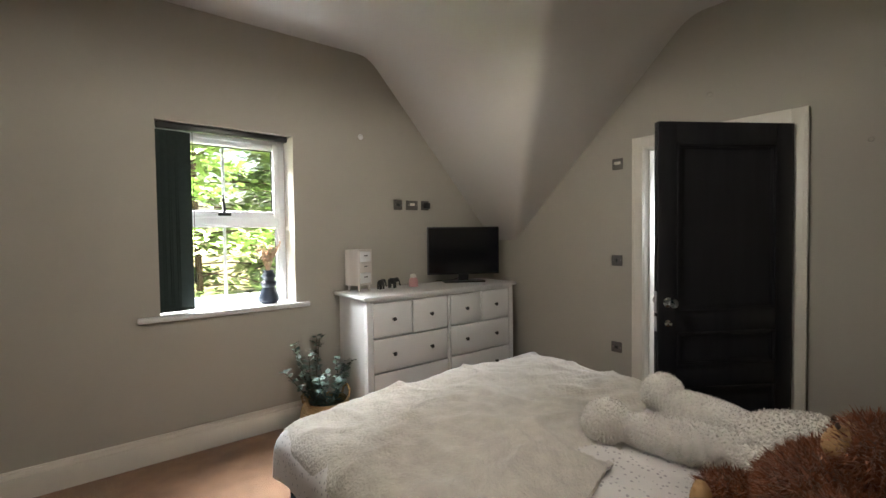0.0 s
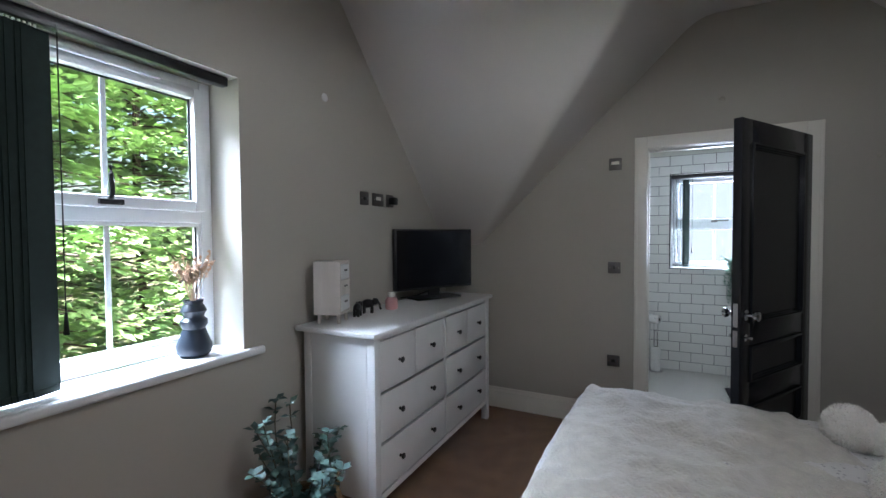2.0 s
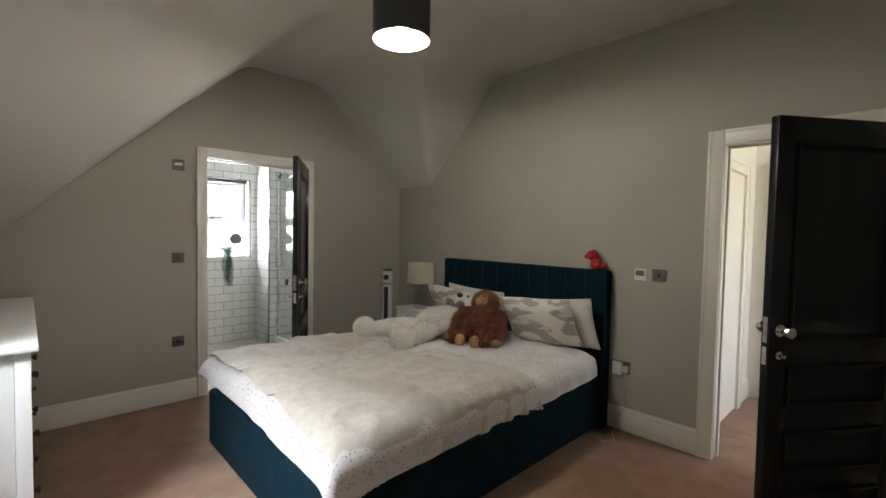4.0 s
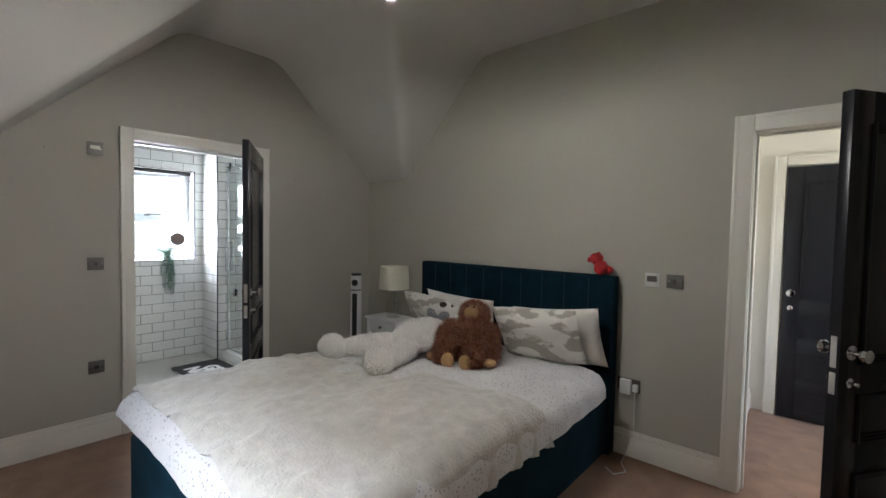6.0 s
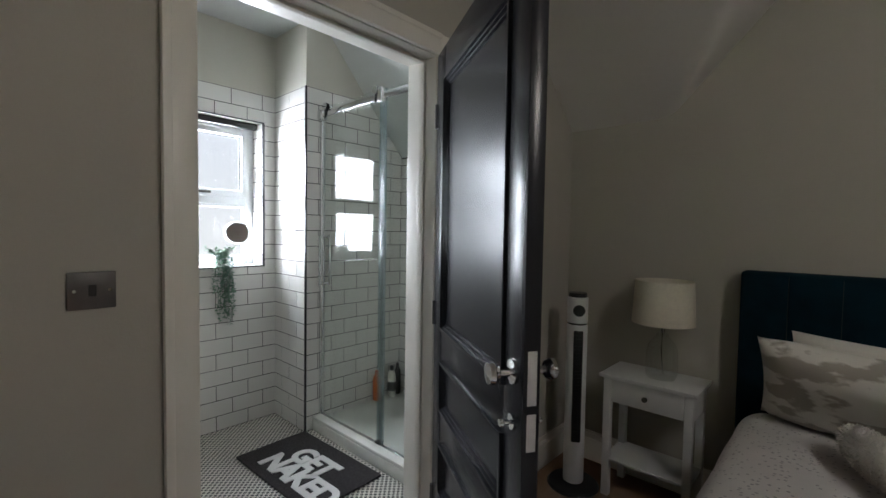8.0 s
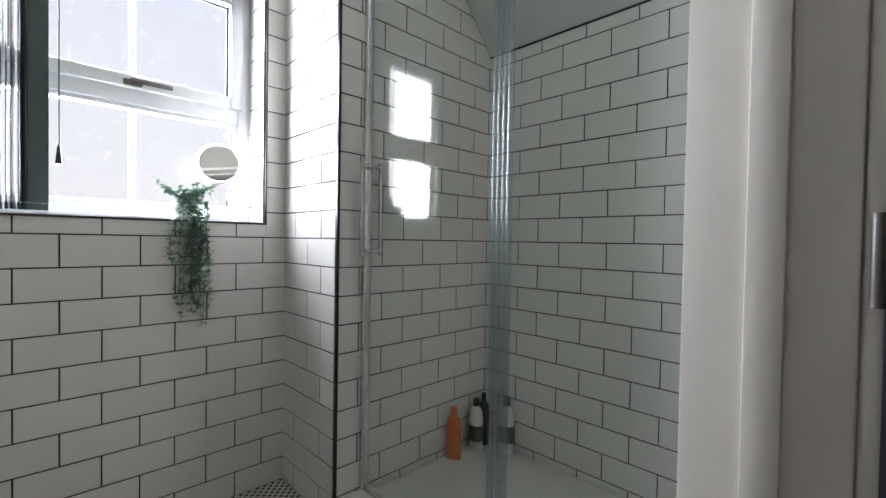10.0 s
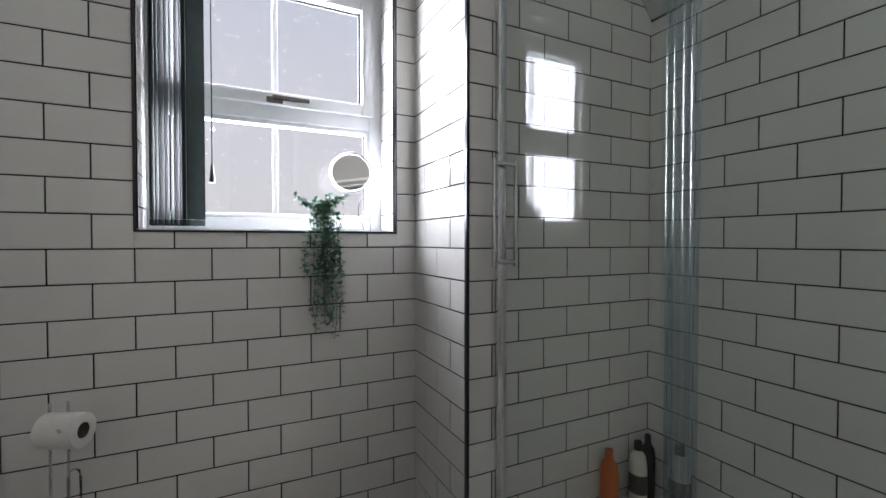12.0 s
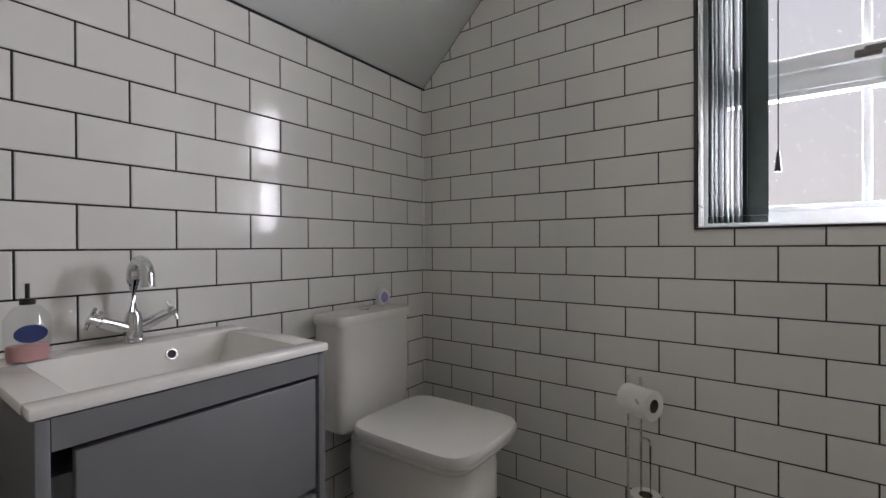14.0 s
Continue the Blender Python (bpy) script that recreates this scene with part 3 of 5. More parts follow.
def on_east(y, z):
    return pose(XE, y, z, 0, 0, -90)


def on_south(x, z):
    return pose(x, YS, z, 0, 0, 180)


plate("thermostat_plate", "bronze metal wall plate with a cream slot", on_east(1.808, 2.046), 0.092, 0.092, M_STEEL, "card")
plate("light_switch", "bronze metal light switch plate", on_east(1.813, 1.251), 0.092, 0.088, M_STEEL, "switch")
plate("wall_socket", "bronze metal wall socket plate", on_east(1.817, 0.525), 0.092, 0.088, M_STEEL, "socket")
plate("wall_socket", "metal aerial socket plate above the dresser", pose(1.90, YN, 1.762), 0.088, 0.088, M_STEEL, "socket")
plate("wall_socket", "metal double plate above the dresser", pose(2.055, YN, 1.762), 0.13, 0.088, M_STEEL, "card")
p3 = plate("wall_socket", "metal socket plate with a black plug", pose(2.205, YN, 1.764), 0.088, 0.088, M_STEEL, "socket")
part("plug", box(bmesh.new(), -0.028, -0.06, -0.03, 0.028, -0.0125, 0.025, 0.008), M_BLACK, p3, "black plug")
th = plate("thermostat", "white room thermostat with a grey display", on_south(0.165, 1.226), 0.088, 0.092, M_WHITE, "card")
part("display", box(bmesh.new(), -0.03, -0.017, -0.01, 0.03, -0.0135, 0.028, 0.001), M_STEEL, th)
plate("light_switch", "metal double light switch by the bed", on_south(0.028, 1.228), 0.10, 0.088, M_STEEL, "switch")
so = plate("wall_socket", "metal double socket holding two white plugs", on_south(0.29, 0.49), 0.148, 0.09, M_STEEL, "socket")
part("charger", box(bmesh.new(), -0.05, -0.05, -0.055, 0.025, -0.0125, 0.045, 0.008), M_WHITE, so, "white plug-in charger")
part("plug", box(bmesh.new(), 0.032, -0.045, -0.03, 0.07, -0.0125, 0.02, 0.006), M_WHITE, so)
part("cable", tube([(0.05, -0.03, -0.03), (0.055, -0.05, -0.15), (0.06, -0.06, -0.3), (0.03, -0.09, -0.42), (0.02, -0.16, -0.478), (0.08, -0.25, -0.482), (0.03, -0.33, -0.482), (-0.04, -0.28, -0.482)], 0.003, 6), M_WHITE, so, "white charging cable")
for nm, m, s in (("filler_disc", pose(1.533, YN, 2.334), 1.4), ("filler_disc", on_east(2.06, 2.02), 0.8), ("filler_disc", on_east(1.12, 2.44), 1.0), ("filler_disc", on_east(0.30, 1.98), 0.8)):
    c = lathe([(0.0, 0.008), (0.012 * s, 0.007), (0.018 * s, 0.002), (0.018 * s, 0)], 16, None, m @ pose(0, 0, 0, 90))
    tagged(part(nm, c, M_WHITE if s > 1.2 else M_WALL), "small round filler cap on the wall", "filler disc")

# ---- bed ----
BX0, BX1, BY0, BY1 = 0.39, 2.10, -0.47, 1.86
bed = thing("bed", "dark teal velvet divan bed with a tall headboard", "bed", 1.25, 0.7, 0)


def rel(x, y):
    return x - 1.25, y - 0.7


x0, y0 = rel(BX0, BY0)
x1, y1 = rel(BX1, BY1)
part("base", box(bmesh.new(), x0, y0, 0.015, x1, y1, 0.40, 0.025, seg=3), M_TEAL, bed, "teal velvet divan base")
part("mattress", box(bmesh.new(), x0 + 0.02, y0 + 0.01, 0.401, x1 - 0.02, y1 - 0.02, 0.575, 0.05, seg=4), M_PILLOWP, bed, "pale mattress under the covers")
hx0, hy0 = rel(0.368, -0.572)
hx1, hy1 = rel(2.182, -0.474)
part("headboard", box(bmesh.new(), hx0, hy0, 0.0, hx1, hy1, 1.238, 0.018, seg=3), M_TEAL, bed, "dark velvet headboard")
for i in range(1, 10):
    hx = hx0 + (hx1 - hx0) * i / 10
    part("seam", rod(bmesh.new(), (hx, hy1 + 0.0005, 0.4), (hx, hy1 + 0.0005, 1.22), 0.0016, n=6), M_BLACK, bed)


def drape(s, a, b, r):
    """Along-the-cloth position s across a top from a to b: place, and how far it has dropped."""
    if a <= s <= b:
        return s, 0.0
    e = (a - s) if s < a else (s - b)
    q = min(e / r, math.pi / 2)
    out, down = r * math.sin(q), r * (1 - math.cos(q)) + max(e - r * math.pi / 2, 0)
    return (a - out if s < a else b + out), down


def cloth(name, label, category, mat, corners, top, r, n, lump, fold, lift, thick, seed, fine=0.0):
    """A cloth over the bed: four cloth corners (u, v) before draping, subdivided, with folds where it hangs."""
    bm = bmesh.new()
    (ax, ay), (bx, by), (cx, cy), (dx, dy) = corners
    grid = []
    for i in range(n + 1):
        row = []
        for j in range(n + 1):
            u, v = i / n, j / n
            e = 0.02 * noise.noise((u * 5 + seed, v * 5, seed))
            sx = (ax * (1 - u) + bx * u) * (1 - v) + (dx * (1 - u) + cx * u) * v + e
            sy = (ay * (1 - u) + by * u) * (1 - v) + (dy * (1 - u) + cy * u) * v + e
            px, zx = drape(sx, BX0 + r - 0.03, BX1 - r + 0.03, r)
            py, zy = drape(sy, -9, BY1 - r + 0.03, r)
            down = max(zx, zy) + 0.35 * min(zx, zy)
            z = top - down + lift(px, py)
            p = Vector((px, py, z))
            big = noise.fractal((px * 2.2 + seed, py * 2.2, seed * 1.7), 0.8, 2.0, 4)
            rid = 1 - abs(noise.noise((px * 5 + seed, py * 3.4 + 0.7 * px, seed)))
            p.z += lump * (big + 0.7 * rid ** 4) * (1 if down < 0.08 else 0.3)
            hang = min(max(down - 0.05, 0) / 0.2, 1)
            if zx > zy:
                p.x += (1 if px > 1 else -1) * hang * (0.012 + fold * (0.4 + noise.noise((py * 2, seed, 4))) * math.sin(py * 24 + 7 * noise.noise((py * 2.3, seed, 0))))
            elif zy > 0:
                p.y += hang * (0.012 + fold * (0.4 + noise.noise((px * 2, seed, 5))) * math.sin(px * 22 + 7 * noise.noise((px * 2.3, seed, 1))))
            if fine:
                p.z += fine * math.sin(sx * 190) * math.sin(sy * 190)
            p.z = max(p.z, 0.03)
            row.append(bm.verts.new(p))
        grid.append(row)
    for i in range(n):
        for j in range(n):
            bm.faces.new((grid[i][j], grid[i + 1][j], grid[i + 1][j + 1], grid[i][j + 1]))
    ob = part(name, bm, mat, None, "", 80)
    so = ob.modifiers.new("thickness", "SOLIDIFY")
    so.thickness, so.offset = thick, 1.0
    return tagged(ob, label, category)


def plump(x, y):
    return 0.035 * max(0, 1 - ((x - 1.25) / 0.85) ** 2) + 0.02 * max(0, 1 - ((y - 1.2) / 0.8) ** 2)


cloth("duvet", "pale dotted duvet spread over the bed", "duvet", M_DUVET, ((0.27, -0.30), (2.32, -0.36), (2.20, 1.94), (0.20, 2.00)), 0.592, 0.085, 120, 0.014, 0.016, plump, 0.022, 3.1)
cloth("blanket", "cream grey fleece throw lying over the foot of the bed", "blanket", M_THROW, ((0.20, 0.44), (2.22, 0.98), (2.19, 1.83), (0.17, 1.90)), 0.622, 0.085, 170, 0.030, 0.026, plump, 0.012, 8.4, 0.0028)


def pillow(name, label, mat, m, w, h, d, seed):
    """A stuffed pillow standing in its local xz plane."""
    bm = bmesh.new()
    n = 22
    for side in (1, -1):
        g = []
        for i in range(n + 1):
            row = []
            for j in range(n + 1):
                u, v = 2 * i / n - 1, 2 * j / n - 1
                f = max(0, (1 - u ** 4) * (1 - v ** 4)) ** 0.55
                q = Vector((u * w / 2 * (1 - 0.05 * (1 - v * v)), side * d / 2 * f, v * h / 2 * (1 - 0.07 * (1 - u * u))))
                q.y += 0.010 * f * noise.noise((u * 3 + seed, v * 3, side))
                row.append(bm.verts.new(m @ q))
            g.append(row)
        for i in range(n):
            for j in range(n):
                bm.faces.new((g[i][j], g[i + 1][j], g[i + 1][j + 1], g[i][j + 1]))
    bmesh.ops.remove_doubles(bm, verts=bm.verts, dist=0.0008)
    return tagged(part(name, bm, mat, None, "", 80), label, "pillow")


pillow("pillow", "cream leaf-print pillow against the headboard", M_PILLOW, pose(0.78, -0.20, 0.82, -28, 4, 4), 0.62, 0.44, 0.17, 1)
pillow("pillow", "plain cream pillow behind a printed one", M_PILLOWP, pose(0.72, -0.37, 0.80, -14, 6, 0), 0.66, 0.42, 0.15, 2)
pillow("pillow", "cream leaf-print pillow against the headboard", M_PILLOW, pose(1.75, -0.22, 0.80, -30, -3, -5), 0.64, 0.42, 0.17, 3)
pillow("pillow", "plain cream pillow behind a printed one", M_PILLOWP, pose(1.62, -0.38, 0.80, -12, -2, 0), 0.72, 0.40, 0.14, 4)


# ---- soft toys, each one mesh ----
def toy(name, label, category, mats, blobs, m, fur, length, seed, extra=None):
    """A stuffed toy of joined rounded limbs with a coat of short tufts."""
    rnd = random.Random(seed)
    bm = bmesh.new()
    for c, r, rot, idx in blobs:
        vs = ball(bm, c, r, rot, 40, 28)
        fs = {f for v in vs for f in v.link_faces}
        for f in fs:
            f.material_index = idx
        for v in vs:
            v.co += v.co.normalized() * (0.006 * noise.noise(v.co * 22 + Vector((seed, 0, 0))) + 0.005 * noise.noise(v.co * 70) + 0.003 * noise.noise(v.co * 160))
    bm.normal_update()
    skin = [f for f in bm.faces if fur[f.material_index] > 0]
    area_sum = sum(f.calc_area() * fur[f.material_index] for f in skin)
    tufts = []
    for f in skin:
        k = f.calc_area() * fur[f.material_index]
        for _ in range(int(k) + (1 if rnd.random() < k % 1 else 0)):
            w = [rnd.random() for _ in f.verts]
            p = sum((v.co * a for v, a in zip(f.verts, w)), Vector()) / sum(w)
            d = (f.normal + Vector((rnd.uniform(-0.7, 0.7), rnd.uniform(-0.7, 0.7), rnd.uniform(-0.9, 0.3)))).normalized()
            t = d.cross(Vector((rnd.uniform(-1, 1), rnd.uniform(-1, 1), 1))).normalized()
            tufts.append((p, d, t, f.material_index, rnd.uniform(0.6, 1.2)))
    for p, d, t, idx, s in tufts:
        f = bm.faces.new([bm.verts.new(p - t * 0.0028), bm.verts.new(p + t * 0.0028), bm.verts.new(p + d * length * s)])
        f.material_index = idx
    if extra:
        extra(bm)
    bmesh.ops.transform(bm, matrix=m, verts=bm.verts)
    ob = new(name, bpy.data.meshes.new(name))
    for f in bm.faces:
        f.smooth = True
    bm.to_mesh(ob.data)
    bm.free()
    for one in mats:
        ob.data.materials.append(one)
    return tagged(ob, label, category)


R = pose
bear = [((0.0, -0.03, 0.115), (0.165, 0.25, 0.12), R(0, 0, 0), 0), ((0.02, -0.36, 0.20), (0.13, 0.12, 0.115), R(0, 0, 0), 0), ((0.02, -0.30, 0.275), (0.062, 0.06, 0.055), R(0, 0, 0), 0),
        ((0.02, -0.262, 0.312), (0.034, 0.022, 0.024), R(0, 0, 0), 1), ((-0.11, -0.43, 0.25), (0.05, 0.035, 0.045), R(0, 0, 0), 0), ((0.15, -0.43, 0.24), (0.05, 0.035, 0.045), R(0, 0, 0), 0),
        ((0.12, 0.34, 0.08), (0.082, 0.28, 0.078), R(0, 0, 0, 0, 0, -14), 0), ((-0.16, 0.31, 0.08), (0.082, 0.27, 0.078), R(0, 0, 0, 0, 0, 22), 0),
        ((0.20, 0.60, 0.092), (0.10, 0.088, 0.09), R(0, 0, 0), 0), ((-0.27, 0.56, 0.092), (0.10, 0.088, 0.09), R(0, 0, 0), 0),
        ((0.21, -0.08, 0.085), (0.062, 0.21, 0.06), R(0, 0, 0, 0, 0, 24), 0), ((-0.19, -0.02, 0.10), (0.062, 0.20, 0.06), R(0, 0, 0, 0, 0, -20), 0),
        ((-0.04, -0.205, 0.235), (0.065, 0.022, 0.036), R(0, 0, 0, 0, 25, 0), 2), ((0.08, -0.205, 0.235), (0.065, 0.022, 0.036), R(0, 0, 0, 0, -25, 0), 2),
        ((-0.04, -0.30, 0.305), (0.011, 0.009, 0.011), R(0, 0, 0), 1), ((0.08, -0.30, 0.305), (0.011, 0.009, 0.011), R(0, 0, 0), 1)]
toy("teddy_bear", "large white plush bear with a grey bow lying on the bed", "soft toy", (M_FURW, M_DARKFUR, M_GREYBOW), bear, pose(1.52, 0.22, 0.640, 0, 0, -4), (26000, 0, 0), 0.012, 5)
ape = [((0, -0.03, 0.13), (0.14, 0.13, 0.16), R(0, 0, 0, 32), 0), ((0, -0.13, 0.285), (0.10, 0.095, 0.095), R(0, 0, 0), 0), ((0, -0.065, 0.315), (0.056, 0.04, 0.058), R(0, 0, 0, 40), 1),
       ((-0.17, 0.02, 0.13), (0.055, 0.06, 0.15), R(0, 0, 0, 38, 14, 0), 0), ((0.17, 0.02, 0.13), (0.055, 0.06, 0.15), R(0, 0, 0, 38, -14, 0), 0),
       ((-0.10, 0.13, 0.06), (0.06, 0.12, 0.055), R(0, 0, 0, 0, 0, 10), 0), ((0.10, 0.13, 0.06), (0.06, 0.12, 0.055), R(0, 0, 0, 0, 0, -10), 0),
       ((-0.07, 0.24, 0.05), (0.042, 0.03, 0.05), R(0, 0, 0), 1), ((0.05, 0.24, 0.05), (0.042, 0.03, 0.05), R(0, 0, 0), 1),
       ((-0.20, 0.14, 0.035), (0.042, 0.05, 0.03), R(0, 0, 0), 1), ((0.20, 0.14, 0.035), (0.042, 0.05, 0.03), R(0, 0, 0), 1),
       ((-0.024, -0.045, 0.36), (0.007, 0.006, 0.008), R(0, 0, 0), 2), ((0.024, -0.045, 0.36), (0.007, 0.006, 0.008), R(0, 0, 0), 2)]
toy("plush_ape", "rust-brown long-haired plush ape sitting on the duvet", "soft toy", (M_FURB, M_FACE, M_DARKFUR), ape, pose(1.13, 0.14, 0.645, 0, 0, 18), (30000, 0, 0), 0.034, 9)
cub = [((0, 0, 0.05), (0.045, 0.055, 0.05), R(0, 0, 0), 0), ((0.03, 0.0, 0.115), (0.045, 0.045, 0.04), R(0, 0, 0), 0), ((0.075, 0.0, 0.105), (0.018, 0.03, 0.018), R(0, 0, 0), 0), ((0.02, 0.04, 0.14), (0.016, 0.016, 0.018), R(0, 0, 0), 0), ((0.02, -0.04, 0.14), (0.016, 0.016, 0.018), R(0, 0, 0), 0), ((-0.05, 0, 0.04), (0.03, 0.03, 0.03), R(0, 0, 0), 0)]
toy("red_figurine", "small glossy red animal figure on the headboard", "figurine", (M_RED,), cub, pose(0.485, -0.523, 1.237, 0, 0, 20), (0,), 0.01, 4)


# ---- dresser and what stands on it ----
dresser = thing("dresser", "white lacquered eight-drawer dresser with dark knobs", "dresser", 2.076, 2.99, 0)
W, D, H = 1.645, 0.52, 1.022
part("top", box(bmesh.new(), -W / 2, -D / 2, H - 0.028, W / 2, D / 2 + 0.01, H, 0.006), M_WHITE, dresser)
a, b = W / 2 - 0.034, D / 2 - 0.024
part("carcass", boxes((-a + 0.05, -b + 0.035, 0.14, a - 0.05, b, H - 0.029), (-a, -b + 0.05, 0.14, -a + 0.05, b - 0.05, H - 0.029), (a - 0.05, -b + 0.05, 0.14, a, b - 0.05, H - 0.029), bevel=0.003), M_WHITE, dresser)
for sx in (-1, 1):
    for sy in (-1, 1):
        x0, x1 = sorted((sx * a, sx * (a - 0.048)))
        y0, y1 = sorted((sy * b, sy * (b - 0.048)))
        part("leg", box(bmesh.new(), x0 - 0.001, y0 - 0.001, 0, x1 + 0.001, y1 + 0.001, H - 0.030, 0.003), M_WHITE, dresser)
part("rail", boxes((-a + 0.05, -b + 0.006, 0.13, a - 0.05, -b + 0.034, 0.168), (-a + 0.05, -b + 0.006, H - 0.052, a - 0.05, -b + 0.034, H - 0.030), (-0.012, -b + 0.006, 0.17, 0.012, -b + 0.034, H - 0.053), bevel=0.002), M_WHITE, dresser)
iw = a - 0.05


def drawer(x0, x1, z0, z1, knobs):
    d = part("drawer_front", box(bmesh.new(), x0 + 0.006, -b + 0.003, z0 + 0.005, x1 - 0.006, -b + 0.030, z1 - 0.005, 0.004), M_WHITE, dresser)
    for k in knobs:
        part("knob", lathe([(0.0, 0), (0.009, 0), (0.007, 0.012), (0.015, 0.018), (0.017, 0.024), (0.012, 0.029), (0.0, 0.030)], 14, None, pose(k, -b + 0.003, (z0 + z1) / 2, 90)), M_BLACK, d, "black round knob")


for s in (-1, 1):
    lo, hi = sorted((s * 0.014, s * iw))
    mid, q = (lo + hi) / 2, (hi - lo) / 4
    for z0, z1 in ((0.17, 0.425), (0.431, 0.69)):
        drawer(lo, hi, z0, z1, (lo + q, hi - q))
    drawer(lo, mid, 0.696, 0.968, ((lo + mid) / 2,))
    drawer(mid, hi, 0.696, 0.968, ((mid + hi) / 2,))

tv = thing("television", "black flat television on a low stand", "television", 2.51, 3.065, 1.023, -28)
part("bezel", box(bmesh.new(), -0.355, -0.018, 0.075, 0.355, 0.03, 0.535, 0.006), M_BLACK, tv)
part("screen", boxes((-0.342, -0.0215, 0.092, 0.342, -0.0185, 0.523)), M_SCREEN, tv)
part("housing", box(bmesh.new(), -0.22, 0.03, 0.10, 0.22, 0.07, 0.40, 0.015), M_BLACK, tv)
part("stand", boxes((-0.20, -0.08, 0, 0.20, 0.09, 0.016), (-0.05, 0.0, 0.016, 0.05, 0.028, 0.08), bevel=0.004), M_BLACK, tv)
part("cable", tube([(0.1, 0.075, 0.2), (0.05, 0.12, 0.05), (-0.08, 0.14, 0.01), (-0.25, 0.10, 0.008)], 0.004, 6), M_BLACK, tv)

tower = thing("drawer_tower", "small pale wooden three-drawer tower on legs", "storage box", 1.425, 3.14, 1.023, 20)
tower.scale = (1.05, 1.05, 1.15)
part("case", boxes((-0.075, -0.07, 0.045, -0.062, 0.075, 0.30), (0.062, -0.07, 0.045, 0.075, 0.075, 0.30), (-0.062, -0.07, 0.288, 0.062, 0.075, 0.30), (-0.062, -0.07, 0.045, 0.062, 0.075, 0.057), (-0.062, 0.063, 0.057, 0.062, 0.075, 0.288)), M_WOODPALE, tower)
for i, m in enumerate((M_WHITE, M_WOODPALE, M_WHITE)):
    d = part("drawer", box(bmesh.new(), -0.06, -0.073, 0.06 + i * 0.076, 0.06, 0.05, 0.132 + i * 0.076, 0.003), m, tower)
    part("pull", boxes((-0.018, -0.078, 0.10 + i * 0.076, 0.018, -0.0735, 0.108 + i * 0.076)), M_BLACK if i == 2 else M_STEEL, d)
for sx in (-1, 1):
    for sy in (-1, 1):
        part("leg", rod(bmesh.new(), (sx * 0.058, sy * 0.055, 0), (sx * 0.05, sy * 0.05, 0.045), 0.009, 0.012), M_WOODPALE, tower)


def elephant(x, y, s, rz):
    """A small carved elephant."""
    bm = bmesh.new()
    ball(bm, (0, 0, 0.055), (0.038, 0.022, 0.025))
    ball(bm, (0.042, 0, 0.066), (0.019, 0.016, 0.019))
    for q in (-1, 1):
        ball(bm, (0.034, q * 0.016, 0.068), (0.010, 0.005, 0.016))
        for p in (-0.022, 0.022):
            rod(bm, (p, q * 0.012, 0), (p, q * 0.012, 0.05), 0.008)
    tube([(0.058, 0, 0.065), (0.066, 0, 0.05), (0.068, 0, 0.03), (0.074, 0, 0.02)], 0.006, 8, bm)
    bmesh.ops.transform(bm, matrix=pose(x, y, 1.023, 0, 0, rz) @ Matrix.Scale(s, 4), verts=bm.verts)
    tagged(part("elephant_figurine", bm, M_BLACK, None, "", 60), "small dark carved elephant on the dresser", "figurine", "elephants")


elephant(1.62, 3.12, 1.0, 20)
elephant(1.74, 3.13, 1.1, -60)
jar = thing("pink_jar", "pink glass jar with a pale lid", "jar", 1.93, 3.08, 1.023)
part("body", lathe([(0, 0), (0.038, 0), (0.042, 0.01), (0.042, 0.06), (0.03, 0.078), (0.024, 0.082)], 20), M_PINK, jar)
part("lid", lathe([(0.026, 0.082), (0.026, 0.10), (0.02, 0.112), (0, 0.114)], 20), M_PILLOWP, jar)

# ---- plants ----


def leaf_at(bm, p, d, up, s):
    """A pointed oval leaf folded along its rib."""
    t = d.cross(up)
    t = t.normalized() if t.length > 1e-3 else Vector((1, 0, 0))
    n = t.cross(d).normalized()
    a = bm.verts.new(p)
    b, c = bm.verts.new(p + d * s * 0.5 + t * s * 0.36 + n * s * 0.08), bm.verts.new(p + d * s * 0.5 - t * s * 0.36 + n * s * 0.08)
    e = bm.verts.new(p + d * s)
    bm.faces.new((a, b, e))
    bm.faces.new((a, e, c))


plant = thing("potted_eucalyptus", "eucalyptus stems in a woven seagrass basket", "plant", 1.06, 3.00, 0)
bk = part("basket", lathe([(0, 0), (0.13, 0), (0.165, 0.03), (0.185, 0.10), (0.182, 0.17), (0.165, 0.235), (0.155, 0.245), (0.145, 0.235), (0.16, 0.17), (0.15, 0.05), (0, 0.03)], 32), M_BASKET, plant, "woven seagrass belly basket")
for i in range(12):
    z = 0.02 + i * 0.0185
    r = 0.165 + 0.024 * math.sin(min(z / 0.2, 1) * math.pi * 0.9) - (0.02 if z > 0.19 else 0)
    part("weave", tube([(r * math.cos(q * math.pi / 16), r * math.sin(q * math.pi / 16), z + 0.003 * (q % 2)) for q in range(33)], 0.0085, 6), M_BASKET, bk)
for s in (-1, 1):
    part("handle", tube([(0.155 * s, -0.06, 0.23), (0.17 * s, -0.05, 0.29), (0.175 * s, 0, 0.32), (0.17 * s, 0.05, 0.29), (0.155 * s, 0.06, 0.23)], 0.009, 8), M_BASKET, bk)
part("soil", lathe([(0, 0.19), (0.155, 0.19), (0.155, 0.18)], 20), M_BARK, plant)
rnd = random.Random(11)
